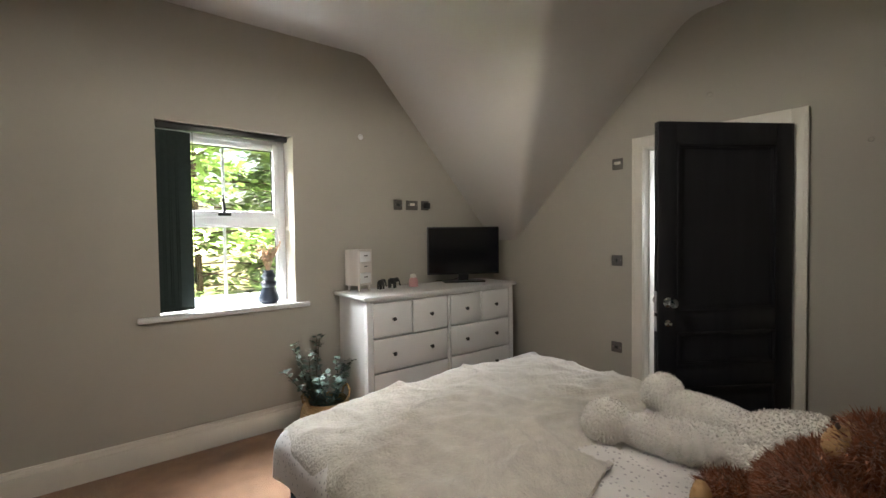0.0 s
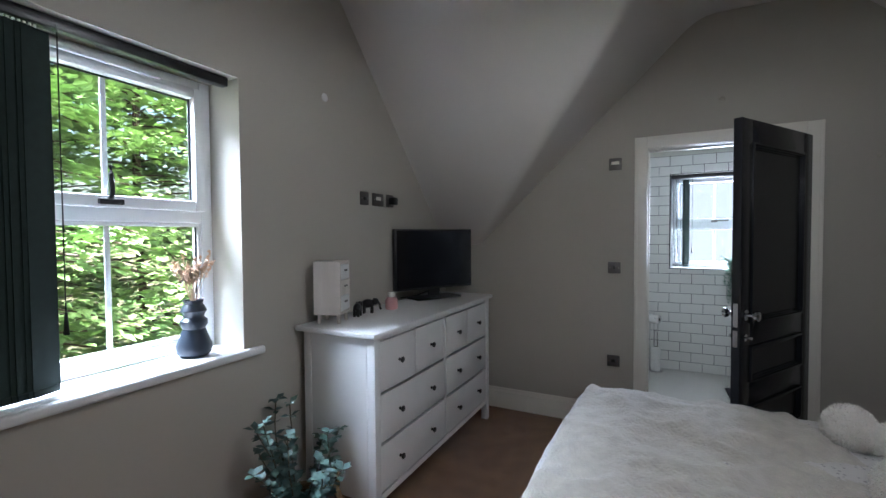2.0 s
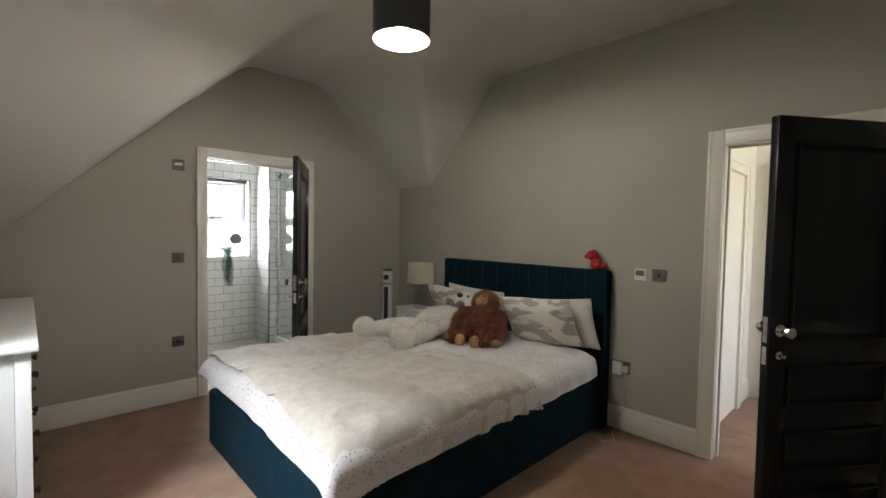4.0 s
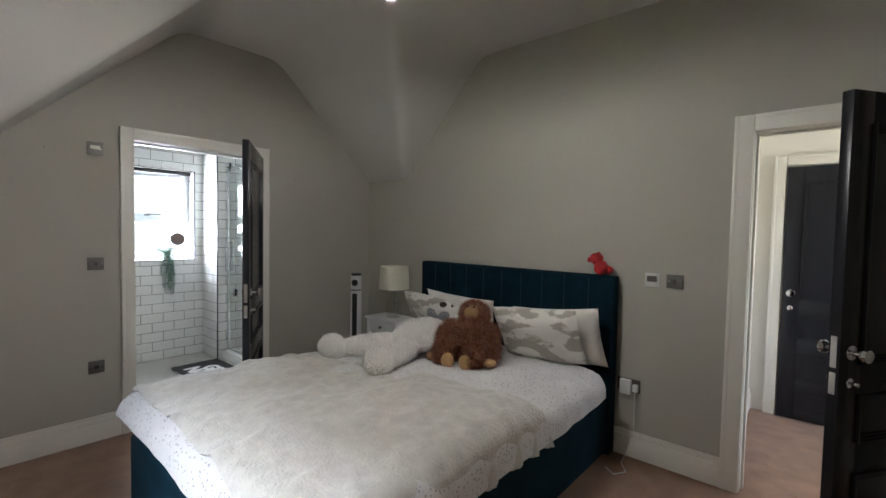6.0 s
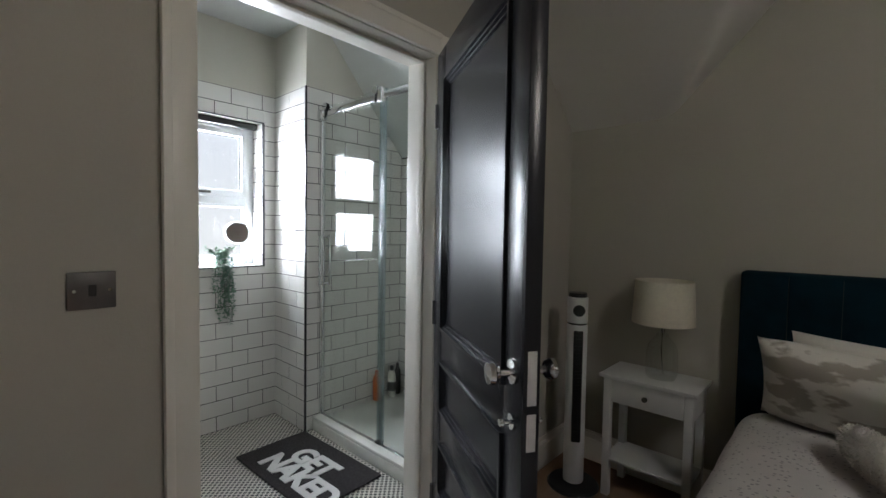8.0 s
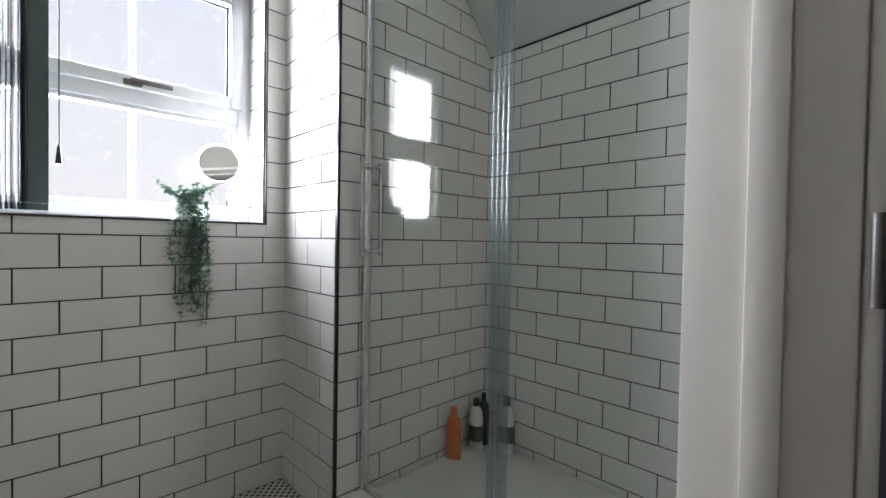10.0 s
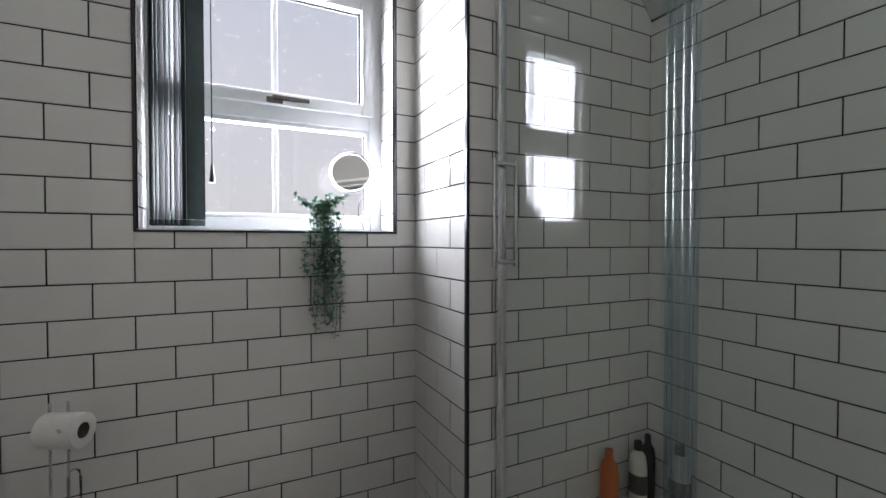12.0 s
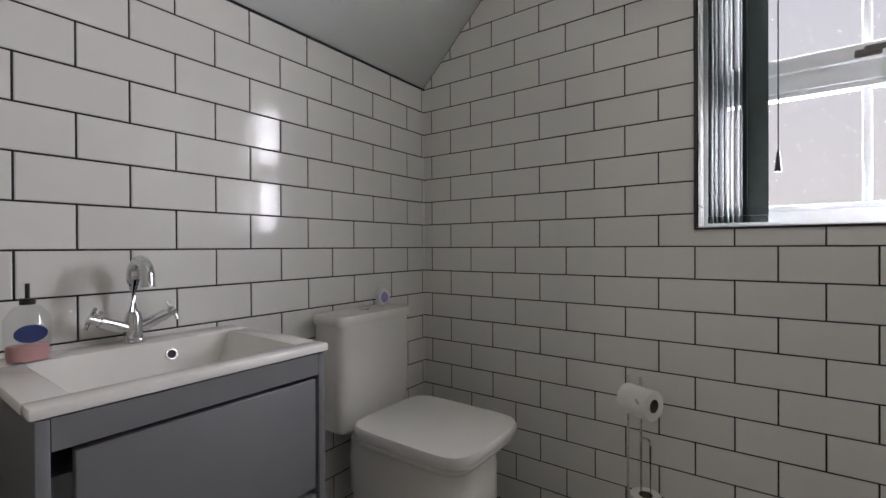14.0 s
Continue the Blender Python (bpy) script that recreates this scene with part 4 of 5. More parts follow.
for i in range(15):
    az, lean, ln = rnd.uniform(0, 6.28), rnd.uniform(0.1, 0.62), rnd.uniform(0.28, 0.56)
    pts = [Vector((0.07 * math.cos(az), 0.07 * math.sin(az), 0.18))]
    d = Vector((math.cos(az) * lean, math.sin(az) * lean, 1)).normalized()
    for k in range(9):
        d = (d + Vector((rnd.uniform(-0.12, 0.12), rnd.uniform(-0.12, 0.12) - (0.05 if pts[-1].y > 0.12 else 0), 0))).normalized()
        pts.append(pts[-1] + d * ln / 9)
    st = part("stem", tube(pts, 0.0028, 5), M_STEM, plant)
    bm = bmesh.new()
    for k in range(1, 10):
        for q in range(5):
            az2 = rnd.uniform(0, 6.28)
            ld = Vector((math.cos(az2), math.sin(az2), rnd.uniform(-0.2, 0.7))).normalized()
            leaf_at(bm, pts[k], ld, Vector((0, 0, 1)), rnd.uniform(0.03, 0.062))
    part("leaves", bm, M_LEAF, st)

vase = thing("vase", "dark blue ribbed vase of dried grasses on the sill", "vase", 0.77, YN + 0.115, WZ0)
vase.scale = (1.25, 1.25, 1.25)
part("body", lathe([(0, 0), (0.046, 0), (0.058, 0.012), (0.060, 0.04), (0.046, 0.075), (0.037, 0.10), (0.046, 0.115), (0.046, 0.13), (0.034, 0.142), (0.036, 0.152), (0.044, 0.165), (0.036, 0.182), (0.030, 0.19), (0.034, 0.205), (0.030, 0.205), (0.024, 0.18), (0, 0.17)], 28), M_VASE, vase)
for i in range(26):
    az, ln, lean = rnd.uniform(0, 6.28), rnd.uniform(0.10, 0.17), rnd.uniform(0.05, 0.55)
    e = Vector((math.cos(az) * lean * ln, math.sin(az) * lean * ln, 0.20 + ln))
    s = part("stem", tube([(0, 0, 0.18), (e.x * 0.5, e.y * 0.5, 0.2 + ln * 0.55), e], 0.0013, 4), M_DRY, vase)
    bm = bmesh.new()
    for k in range(34):
        f = rnd.uniform(0.55, 1.02)
        p = Vector((e.x * f, e.y * f, 0.2 + ln * f))
        leaf_at(bm, p, Vector((rnd.uniform(-1, 1), rnd.uniform(-1, 1), rnd.uniform(-0.2, 1.2))).normalized(), Vector((0, 0, 1)), rnd.uniform(0.008, 0.02))
    part("plume", bm, M_DRY, s)

# ---- bedside ----
ns = thing("nightstand", "white one-drawer bedside table with a lower shelf", "nightstand", 2.53, -0.415, 0)
part("top", box(bmesh.new(), -0.235, -0.15, 0.640, 0.235, 0.15, 0.660, 0.005), M_WHITE, ns)
for sx in (-1, 1):
    for sy in (-1, 1):
        part("leg", boxes((sx * 0.195 - 0.019, sy * 0.115 - 0.019, 0, sx * 0.195 + 0.019, sy * 0.115 + 0.019, 0.640), bevel=0.003), M_WHITE, ns)
part("apron", boxes((-0.176, -0.132, 0.51, -0.002 - 0.176 + 0.352, -0.118, 0.640), (-0.212, -0.095, 0.51, -0.198, 0.095, 0.640), (0.198, -0.095, 0.51, 0.212, 0.095, 0.640)), M_WHITE, ns)
dr = part("drawer_front", box(bmesh.new(), -0.174, 0.115, 0.515, 0.174, 0.132, 0.636, 0.003), M_WHITE, ns)
part("knob", lathe([(0, 0), (0.008, 0), (0.006, 0.01), (0.014, 0.016), (0.012, 0.024), (0, 0.026)], 14, None, pose(0, 0.132, 0.575, -90)), M_STEEL, dr, "dark metal knob")
part("shelf", box(bmesh.new(), -0.21, -0.13, 0.19, 0.21, 0.13, 0.206, 0.003), M_WHITE, ns)

lamp = thing("table_lamp", "table lamp with clear glass base and cream drum shade", "lamp", 2.50, -0.42, 0.661)
part("base", lathe([(0, 0.002), (0.066, 0.0), (0.075, 0.02), (0.075, 0.14), (0.062, 0.18), (0.028, 0.215), (0.028, 0.235)], 28), M_CLEAR, lamp, "clear glass jar base")
part("stem", rod(bmesh.new(), (0, 0, 0.235), (0, 0, 0.42), 0.012), M_CHROME, lamp)
part("flex", tube([(0, 0, 0.235), (0.004, 0, 0.15), (-0.004, 0, 0.06), (0.0, -0.03, 0.012)], 0.003, 6), M_CHROME, lamp)
part("shade", lathe([(0.150, 0.285), (0.138, 0.505), (0.136, 0.505), (0.148, 0.285), (0.150, 0.285)], 36), M_LINEN, lamp, "cream linen drum shade")

fan = thing("tower_fan", "white tower fan with a dark vent on a round base", "fan", 2.89, -0.255, 0, 35)
part("base", lathe([(0, 0), (0.135, 0), (0.14, 0.008), (0.13, 0.02), (0.05, 0.03), (0, 0.03)], 32), M_BLACK, fan)
part("column", lathe([(0, 0.03), (0.052, 0.03), (0.055, 0.04), (0.055, 0.90), (0.053, 0.905), (0.0, 0.905)], 32), M_WHITE, fan)
part("head", lathe([(0, 0.915), (0.053, 0.915), (0.055, 0.92), (0.055, 1.05), (0.05, 1.055), (0, 1.055)], 32), M_WHITE, fan)
part("neck", lathe([(0, 0.9), (0.05, 0.904), (0.05, 0.916), (0, 0.917)], 24), M_BLACK, fan)
part("cap", lathe([(0, 1.05), (0.05, 1.056), (0.048, 1.078), (0, 1.08)], 28), M_BLACK, fan)
part("dial", lathe([(0, 0.014), (0.028, 0.014), (0.032, 0.008), (0.032, 0.0)], 24, None, pose(0, 0.048, 0.985, -90)), M_BLACK, fan)
part("vent", box(bmesh.new(), -0.026, 0.03, 0.26, 0.026, 0.0575, 0.88, 0.012, seg=3), M_BLACK, fan, "dark vent strip")
for i in range(30):
    part("vent_bar", boxes((-0.022, 0.0577, 0.28 + i * 0.0195, 0.022, 0.0595, 0.287 + i * 0.0195)), M_BLACK, fan)

# ---- pendant ----
pend = thing("pendant_light", "dark drum pendant shade with silver lining, lit", "ceiling light", 0.68, 1.32, TOP)
part("ceiling_rose", lathe([(0, 0.0), (0.045, -0.002), (0.04, -0.02), (0.012, -0.03), (0, -0.03)], 24), M_WHITE, pend)
part("flex", rod(bmesh.new(), (0, 0, -0.03), (0, 0, -0.36), 0.003, n=6), M_WHITE, pend)
part("lamp_holder", rod(bmesh.new(), (0, 0, -0.42), (0, 0, -0.355), 0.018), M_WHITE, pend)
part("shade", lathe([(0.150, -0.30), (0.150, -0.52)], 40), M_SHADE, pend)
part("lining", lathe([(0.148, -0.301), (0.148, -0.519)], 40), M_SHADEIN, pend, "silver lining")
part("spider", boxes((-0.148, -0.002, -0.372, 0.148, 0.002, -0.368), (-0.002, -0.148, -0.372, 0.002, 0.148, -0.368)), M_STEEL, pend)
bm = bmesh.new()
ball(bm, (0, 0, -0.465), (0.030, 0.030, 0.04))
part("bulb", bm, M_BULB, pend, "lit bulb", 180)

# ---- bathroom: mat, shower, vanity, toilet, small things ----
mat = thing("bath_mat", "charcoal bath mat with white lettering GET NAKED", "bath mat", 4.10, 0.69, 0, 2)
bm = box(bmesh.new(), -0.40, -0.235, 0.0, 0.40, 0.235, 0.016, 0.007)
part("mat_body", bm, M_MATRUG, mat)
for word, x, y, s in (("GET", 0.17, 0.02, 0.20), ("NAKED", 0.24, 0.17, 0.20)):
    cu = bpy.data.curves.new("lettering", "FONT")
    cu.body, cu.size, cu.extrude, cu.offset, cu.space_character, cu.align_x = word, s, 0.003, 0.010, 0.95, "LEFT"
    tmp = bpy.data.objects.new("lettering", cu)
    me = bpy.data.meshes.new_from_object(tmp)
    bpy.data.objects.remove(tmp)
    ob = new("lettering", me)
    ob.data.materials.append(M_LETTER)
    ob.parent = mat
    ob.matrix_basis = pose(x, y, 0.017, 0, 0, 180)

tray = thing("shower_tray", "low white stone shower tray", "shower tray", 0, 0, 0)
TX0, TX1 = XB0 + 0.012, XSH - 0.012
part("basin", boxes((TX0, YB0 + 0.012, 0.0, TX1, YP - 0.045, 0.075), bevel=0.008), M_TRAY, tray)
part("rim", boxes((TX0, YP - 0.15, 0.0755, TX1, YP - 0.045, 0.100), bevel=0.008), M_TRAY, tray)
part("drain", lathe([(0, 0.0775), (0.05, 0.0775), (0.055, 0.0755)], 24, None, Matrix.Translation((3.9, -0.1, 0))), M_CHROME, tray)

scr = thing("shower_screen", "clear glass sliding shower door with chrome rail", "shower door", 0, 0, 0)
GY = 0.345
g = part("fixed_pane", boxes((TX0 + 0.01, GY - 0.030, 0.105, 3.915, GY - 0.022, 2.235)), M_SHGLASS, scr, "", None)
g.visible_shadow = False
g = part("sliding_pane", boxes((3.815, GY - 0.004, 0.12, 4.480, GY + 0.004, 2.235)), M_SHGLASS, scr, "", None)
g.visible_shadow = False
part("rail", boxes((TX0 + 0.01, GY + 0.010, 2.165, 4.490, GY + 0.024, 2.203), bevel=0.003), M_CHROME, scr, "chrome top rail")
part("bracket", boxes((4.470, GY - 0.02, 2.150, 4.513, GY + 0.034, 2.215), bevel=0.005), M_CHROME, scr)
for x in (3.885, 4.425):
    r = part("roller", rod(bmesh.new(), (x, GY - 0.014, 2.226), (x, GY + 0.036, 2.226), 0.024, n=20), M_CHROME, scr)
    part("roller_tyre", rod(bmesh.new(), (x, GY + 0.008, 2.226), (x, GY + 0.028, 2.226), 0.0255, n=20), M_BLACK, r)
    part("stop", boxes((x - 0.006, GY + 0.0245, 2.150, x + 0.006, GY + 0.030, 2.20), bevel=0.001), M_BLACK, r)
part("rail_clamp", boxes((3.82, GY - 0.012, 2.150, 3.86, GY + 0.034, 2.235), bevel=0.005), M_CHROME, scr)
part("wall_profile", boxes((4.487, GY - 0.018, 0.101, 4.513, GY + 0.014, 2.149), bevel=0.004), M_CHROME, scr)
for x, y in ((3.888, GY - 0.026), (3.832, GY)):
    part("edge_seal", boxes((x - 0.013, y - 0.010, 0.108, x - 0.004, y + 0.010, 2.232), (x + 0.004, y - 0.010, 0.108, x + 0.013, y + 0.010, 2.232), bevel=0.003), M_SEAL, scr, "translucent plastic edge seal")
part("bottom_guide", boxes((TX0 + 0.01, GY - 0.012, 0.101, 4.486, GY + 0.008, 0.107), bevel=0.002), M_CHROME, scr)
part("guide_block", boxes((3.84, GY - 0.02, 0.1075, 3.88, GY + 0.016, 0.122), bevel=0.003), M_BLACK, scr)
for q in (GY + 0.042, GY - 0.042):
    part("pull_handle", boxes((4.463, q - 0.006, 1.010, 4.477, q + 0.006, 1.362), bevel=0.002), M_CHROME, scr, "square chrome pull handle")
for z in (1.026, 1.346):
    part("handle_bolt", rod(bmesh.new(), (4.47, GY - 0.036, z), (4.47, GY + 0.036, z), 0.008, n=12), M_CHROME, scr)
rose = thing("rain_shower", "round chrome rain shower head on an arm", "shower head", 3.66, 0.02, 2.10)
part("head", lathe([(0, 0.0), (0.10, 0), (0.105, 0.006), (0.03, 0.016), (0.014, 0.04), (0, 0.04)], 32), M_CHROME, rose)
part("arm", tube([(0, 0, 0.035), (0, 0, 0.07), (0, -0.06, 0.085), (0, -0.25, 0.085), (0, -0.414, 0.06)], 0.010, 10), M_CHROME, rose)
puff = bmesh.new()
rnd = random.Random(3)
for _ in range(420):
    d = Vector((rnd.gauss(0, 1), rnd.gauss(0, 1), rnd.gauss(0, 1))).normalized()
    leaf_at(puff, d * rnd.uniform(0.02, 0.045), (d + Vector((rnd.uniform(-1, 1), rnd.uniform(-1, 1), rnd.uniform(-1, 1)))).normalized(), Vector((0.1, 0.2, 1)), 0.035)
bmesh.ops.transform(puff, matrix=Matrix.Translation((3.46, YB0 + 0.10, 1.03)), verts=puff.verts)
tube([(3.46, YB0 + 0.09, 1.05), (3.455, YB0 + 0.06, 1.16), (3.46, YB0 + 0.022, 1.26)], 0.004, 6, puff)
tagged(part("bath_puff", puff, M_LETTER), "white mesh bath puff hanging on a cord", "bath puff")


def bottle(label, x, y, h, r, mat, cap, flat=0.7, rz=0, band=None):
    t = thing("bottle", label, "bottle", x, y, 0.0757, rz, "shower bottles")
    m = Matrix.Diagonal((1, flat, 1, 1))
    part("body", lathe([(0, 0), (r * 0.9, 0), (r, 0.008), (r, h * 0.62), (r * 0.85, h * 0.78), (r * 0.4, h * 0.86), (0, h * 0.86)], 24, None, m), mat, t)
    part("cap", lathe([(r * 0.42, h * 0.86), (r * 0.42, h * 0.98), (r * 0.36, h), (0, h)], 18), cap, t)
    if band:
        part("label", lathe([(r * 1.02, h * 0.2), (r * 1.02, h * 0.5)], 24, None, m), band, t)
    return t


bottle("orange shampoo bottle in the shower", 4.465, -0.125, 0.235, 0.036, M_ORANGE, M_ORANGE, 0.6, 20)
bottle("cream bottle with a black cap and label", 4.45, -0.262, 0.245, 0.036, M_CREAMB, M_BLACK, 0.8, 0, M_STEEL)
bottle("black bottle in the shower corner", 4.465, -0.335, 0.25, 0.028, M_BLACK, M_BLACK, 1)
bottle("white bottle with a label in the shower", 4.335, -0.345, 0.26, 0.038, M_LETTER, M_BLACK, 0.7, 10, M_STEEL)

van = thing("vanity_unit", "grey wall vanity with a white ceramic basin", "vanity", 3.736, 2.367, 0)
VW, VD, VT = 0.27, 0.266, 0.842
part("cabinet_side", boxes((-VW + 0.008, -VD + 0.006, 0.15, -VW + 0.026, 0.178, VT - 0.022), bevel=0.002), M_GREY, van)
part("cabinet_side", boxes((VW - 0.026, -VD + 0.006, 0.15, VW - 0.008, 0.178, VT - 0.022), bevel=0.002), M_GREY, van)
part("carcass", boxes((-VW + 0.027, -VD + 0.03, 0.16, VW - 0.027, 0.178, VT - 0.12)), M_GREY, van)
part("top_rail", boxes((-VW + 0.027, -VD + 0.006, VT - 0.072, VW - 0.027, -VD + 0.03, VT - 0.022)), M_GREY, van)
part("bottom_rail", boxes((-VW + 0.027, -VD + 0.006, 0.15, VW - 0.027, -VD + 0.03, 0.159)), M_GREY, van)
for z0, z1 in ((0.165, 0.485), (0.500, VT - 0.082)):
    part("drawer_front", box(bmesh.new(), -VW + 0.056, -VD + 0.010, z0, VW - 0.032, -VD + 0.0295, z1, 0.003), M_GREY, van)
bm = bmesh.new()
n = 16
o = [(-VW, -VD, VT), (VW, -VD, VT), (VW, 0.185, VT), (-VW, 0.185, VT)]
for z0, z1, s in ((VT - 0.020, VT, 1.0),):
    box(bm, -VW, -VD, z0, VW, -VD + 0.05, z1, 0.006)
    box(bm, -VW, 0.09, z0, VW, 0.185, z1, 0.004)
    box(bm, -VW, -VD + 0.05, z0, -VW + 0.06, 0.09, z1, 0.004)
    box(bm, VW - 0.06, -VD + 0.05, z0, VW, 0.09, z1, 0.004)
a0, a1, b0, b1 = -VW + 0.06, VW - 0.06, -VD + 0.05, 0.09
up = [bm.verts.new(p) for p in ((a0, b0, VT - 0.002), (a1, b0, VT - 0.002), (a1, b1, VT - 0.002), (a0, b1, VT - 0.002))]
lo = [bm.verts.new(p) for p in ((a0 + 0.05, b0 + 0.02, VT - 0.09), (a1 - 0.05, b0 + 0.02, VT - 0.09), (a1 - 0.05, b1 - 0.02, VT - 0.10), (a0 + 0.05, b1 - 0.02, VT - 0.10))]
for i in range(4):
    bm.faces.new((up[i], up[(i + 1) % 4], lo[(i + 1) % 4], lo[i]))
bm.faces.new(lo)
bs = part("basin", bm, M_CERAMIC, van, "white ceramic rectangular basin")
part("overflow_hole", lathe([(0, 0.001), (0.0095, 0.001), (0.0095, 0)], 18, None, pose(0.06, b1 - 0.007, VT - 0.035, 75)), M_BLACK, bs)
part("overflow", lathe([(0.009, 0.0), (0.010, 0.004), (0.014, 0.004), (0.015, 0)], 18, None, pose(0.06, b1 - 0.007, VT - 0.035, 75)), M_CHROME, bs)
part("waste", lathe([(0, 0.004), (0.02, 0.004), (0.022, 0)], 18, None, Matrix.Translation((0, 0, VT - 0.096))), M_CHROME, bs)
tap = thing("basin_tap", "chrome swan-neck tap with crosshead handles", "tap", 3.734, 2.505, VT)
part("base", lathe([(0, 0), (0.026, 0), (0.026, 0.008), (0.02, 0.012), (0.019, 0.06), (0.014, 0.075), (0, 0.075)], 24), M_CHROME, tap)
part("spout", tube([(0, 0, 0.06)] + [(0, -0.045 + 0.045 * math.cos(q * math.pi / 10), 0.155 + 0.045 * math.sin(q * math.pi / 10)) for q in range(0, 10)] + [(0, -0.09, 0.14)], 0.0145, 14), M_CHROME, tap)
for s in (-1, 1):
    h = part("arm", tube([(0, 0, 0.03), (s * 0.07, -0.005, 0.06)], 0.0135, 14), M_CHROME, tap)
    part("cross_handle", tube([(s * 0.085 - 0.012 * s, -0.028, 0.085), (s * 0.085 + 0.0, 0.020, 0.055)], 0.005, 8, tube([(s * 0.09 - s * 0.014, 0.0, 0.093), (s * 0.088 + s * 0.01, -0.006, 0.045)], 0.005, 8, tube([(s * 0.068, -0.005, 0.058), (s * 0.092, -0.006, 0.07)], 0.010, 10))), M_CHROME, h)
soap = thing("soap_dispenser", "clear pump bottle of hand wash with a blue label", "soap bottle", 3.535, 2.47, VT)
part("bottle", lathe([(0, 0), (0.034, 0), (0.037, 0.01), (0.037, 0.09), (0.022, 0.112), (0.014, 0.116)], 24, None, Matrix.Diagonal((1, 0.65, 1, 1))), M_CLEAR, soap)
part("liquid", lathe([(0, 0.003), (0.032, 0.003), (0.034, 0.012), (0.034, 0.035), (0, 0.035)], 24, None, Matrix.Diagonal((1, 0.6, 1, 1))), M_PINK, soap)
part("label", lathe([(0.012, 0.0), (0.026, 0.0), (0.026, 0.001), (0, 0.001)], 24, None, pose(0, -0.026, 0.06, 90) @ Matrix.Diagonal((1, 0.7, 1, 1))), M_BLUE, soap)
part("pump", rod(rod(bmesh.new(), (0, 0, 0.117), (0, 0, 0.13), 0.013), (0, 0, 0.13), (0, 0, 0.16), 0.004), M_BLACK, soap)

wc = thing("toilet", "white close-coupled toilet with the lid closed", "toilet", 4.48, 2.552, 0)


def slab(bm, w, d0, d1, z0, z1, inset=0.0, k=4.0, n=36):
    """A rounded-rectangle slab from d0 (back) to d1 (front), with squarish round corners."""
    rings = []
    for z, s in ((z0, 1 - inset), (z0 + (z1 - z0) * 0.3, 1), (z1 - (z1 - z0) * 0.3, 1), (z1, 0.975)):
        ring = []
        for i in range(n):
            a = 2 * math.pi * i / n
            c, q = math.cos(a), math.sin(a)
            x = math.copysign(abs(c) ** (2 / k), c) * w / 2 * s
            y = math.copysign(abs(q) ** (2 / k), q) * (d1 - d0) / 2 * s + (d0 + d1) / 2
            ring.append(bm.verts.new((x, -y, z)))
        rings.append(ring)
    for a, b in zip(rings, rings[1:]):
        for i in range(n):
            bm.faces.new((a[i], a[(i + 1) % n], b[(i + 1) % n], b[i]))
    bm.faces.new(rings[0][::-1])
    bm.faces.new(rings[-1])
    return bm


part("cistern", slab(bmesh.new(), 0.37, 0.0, 0.155, 0.43, 0.80, 0.08, 8), M_CERAMIC, wc)
cl = part("cistern_lid", slab(bmesh.new(), 0.385, -0.002, 0.165, 0.801, 0.835, 0.01, 8), M_CERAMIC, wc)
part("flush_button", lathe([(0, 0.842), (0.018, 0.841), (0.022, 0.8355)], 20, None, Matrix.Translation((0.0, -0.08, 0))), M_CHROME, cl)
part("bowl", slab(slab(bmesh.new(), 0.34, 0.10, 0.61, 0.16, 0.428, 0.22, 3.2), 0.24, 0.08, 0.50, 0.0, 0.2, 0.0, 3.5), M_CERAMIC, wc)
part("seat", slab(bmesh.new(), 0.385, 0.190, 0.640, 0.430, 0.450, 0.02, 6), M_CERAMIC, wc)
part("lid", slab(bmesh.new(), 0.395, 0.185, 0.652, 0.454, 0.486, 0.01, 6), M_CERAMIC, wc)
part("seat_hinge", boxes((-0.09, -0.175, 0.43, -0.05, -0.15, 0.46), (0.05, -0.175, 0.43, 0.09, -0.15, 0.46), bevel=0.005), M_CHROME, wc)
fr = thing("air_freshener", "small white air freshener with lilac gel on the cistern", "air freshener", 4.60, 2.49, 0.8355)
part("shell", lathe([(0, 0.018), (0.022, 0.018), (0.030, 0.010), (0.032, -0.01), (0, -0.012)], 24, None, pose(0, 0, 0.036, 90, 0, -25) @ Matrix.Diagonal((0.85, 1.1, 1, 1))), M_WHITE, fr)
part("gel", lathe([(0, 0.021), (0.016, 0.021), (0.019, 0.0185)], 20, None, pose(0, 0, 0.036, 90, 0, -25) @ Matrix.Diagonal((0.85, 1.1, 1, 1))), M_LILAC, fr)

# toilet roll stand
rs = thing("toilet_roll_stand", "chrome wire toilet roll stand with spare rolls", "toilet roll stand", 4.826, 1.55, 0)
part("base", lathe([(0, 0), (0.075, 0), (0.078, 0.006), (0.07, 0.012), (0, 0.012)], 28), M_CHROME, rs)
part("loop_wire", tube([(0.0, 0.014, 0.01), (0.0, 0.014, 0.435), (0, 0.010, 0.45), (0, 0, 0.455), (0, -0.010, 0.45), (0.0, -0.014, 0.435), (0.0, -0.014, 0.01)], 0.0035, 8), M_CHROME, rs)
part("mast", tube([(0.03, 0.06, 0.01), (0.03, 0.06, 0.64)], 0.004, 8), M_CHROME, rs)
part("mast", tube([(0.03, 0.02, 0.01), (0.03, 0.02, 0.64)], 0.004, 8), M_CHROME, rs)
part("roll_arm", tube([(0.03, 0.06, 0.60), (-0.02, 0.05, 0.605), (-0.10, 0.00, 0.595)], 0.004, 8), M_CHROME, rs)


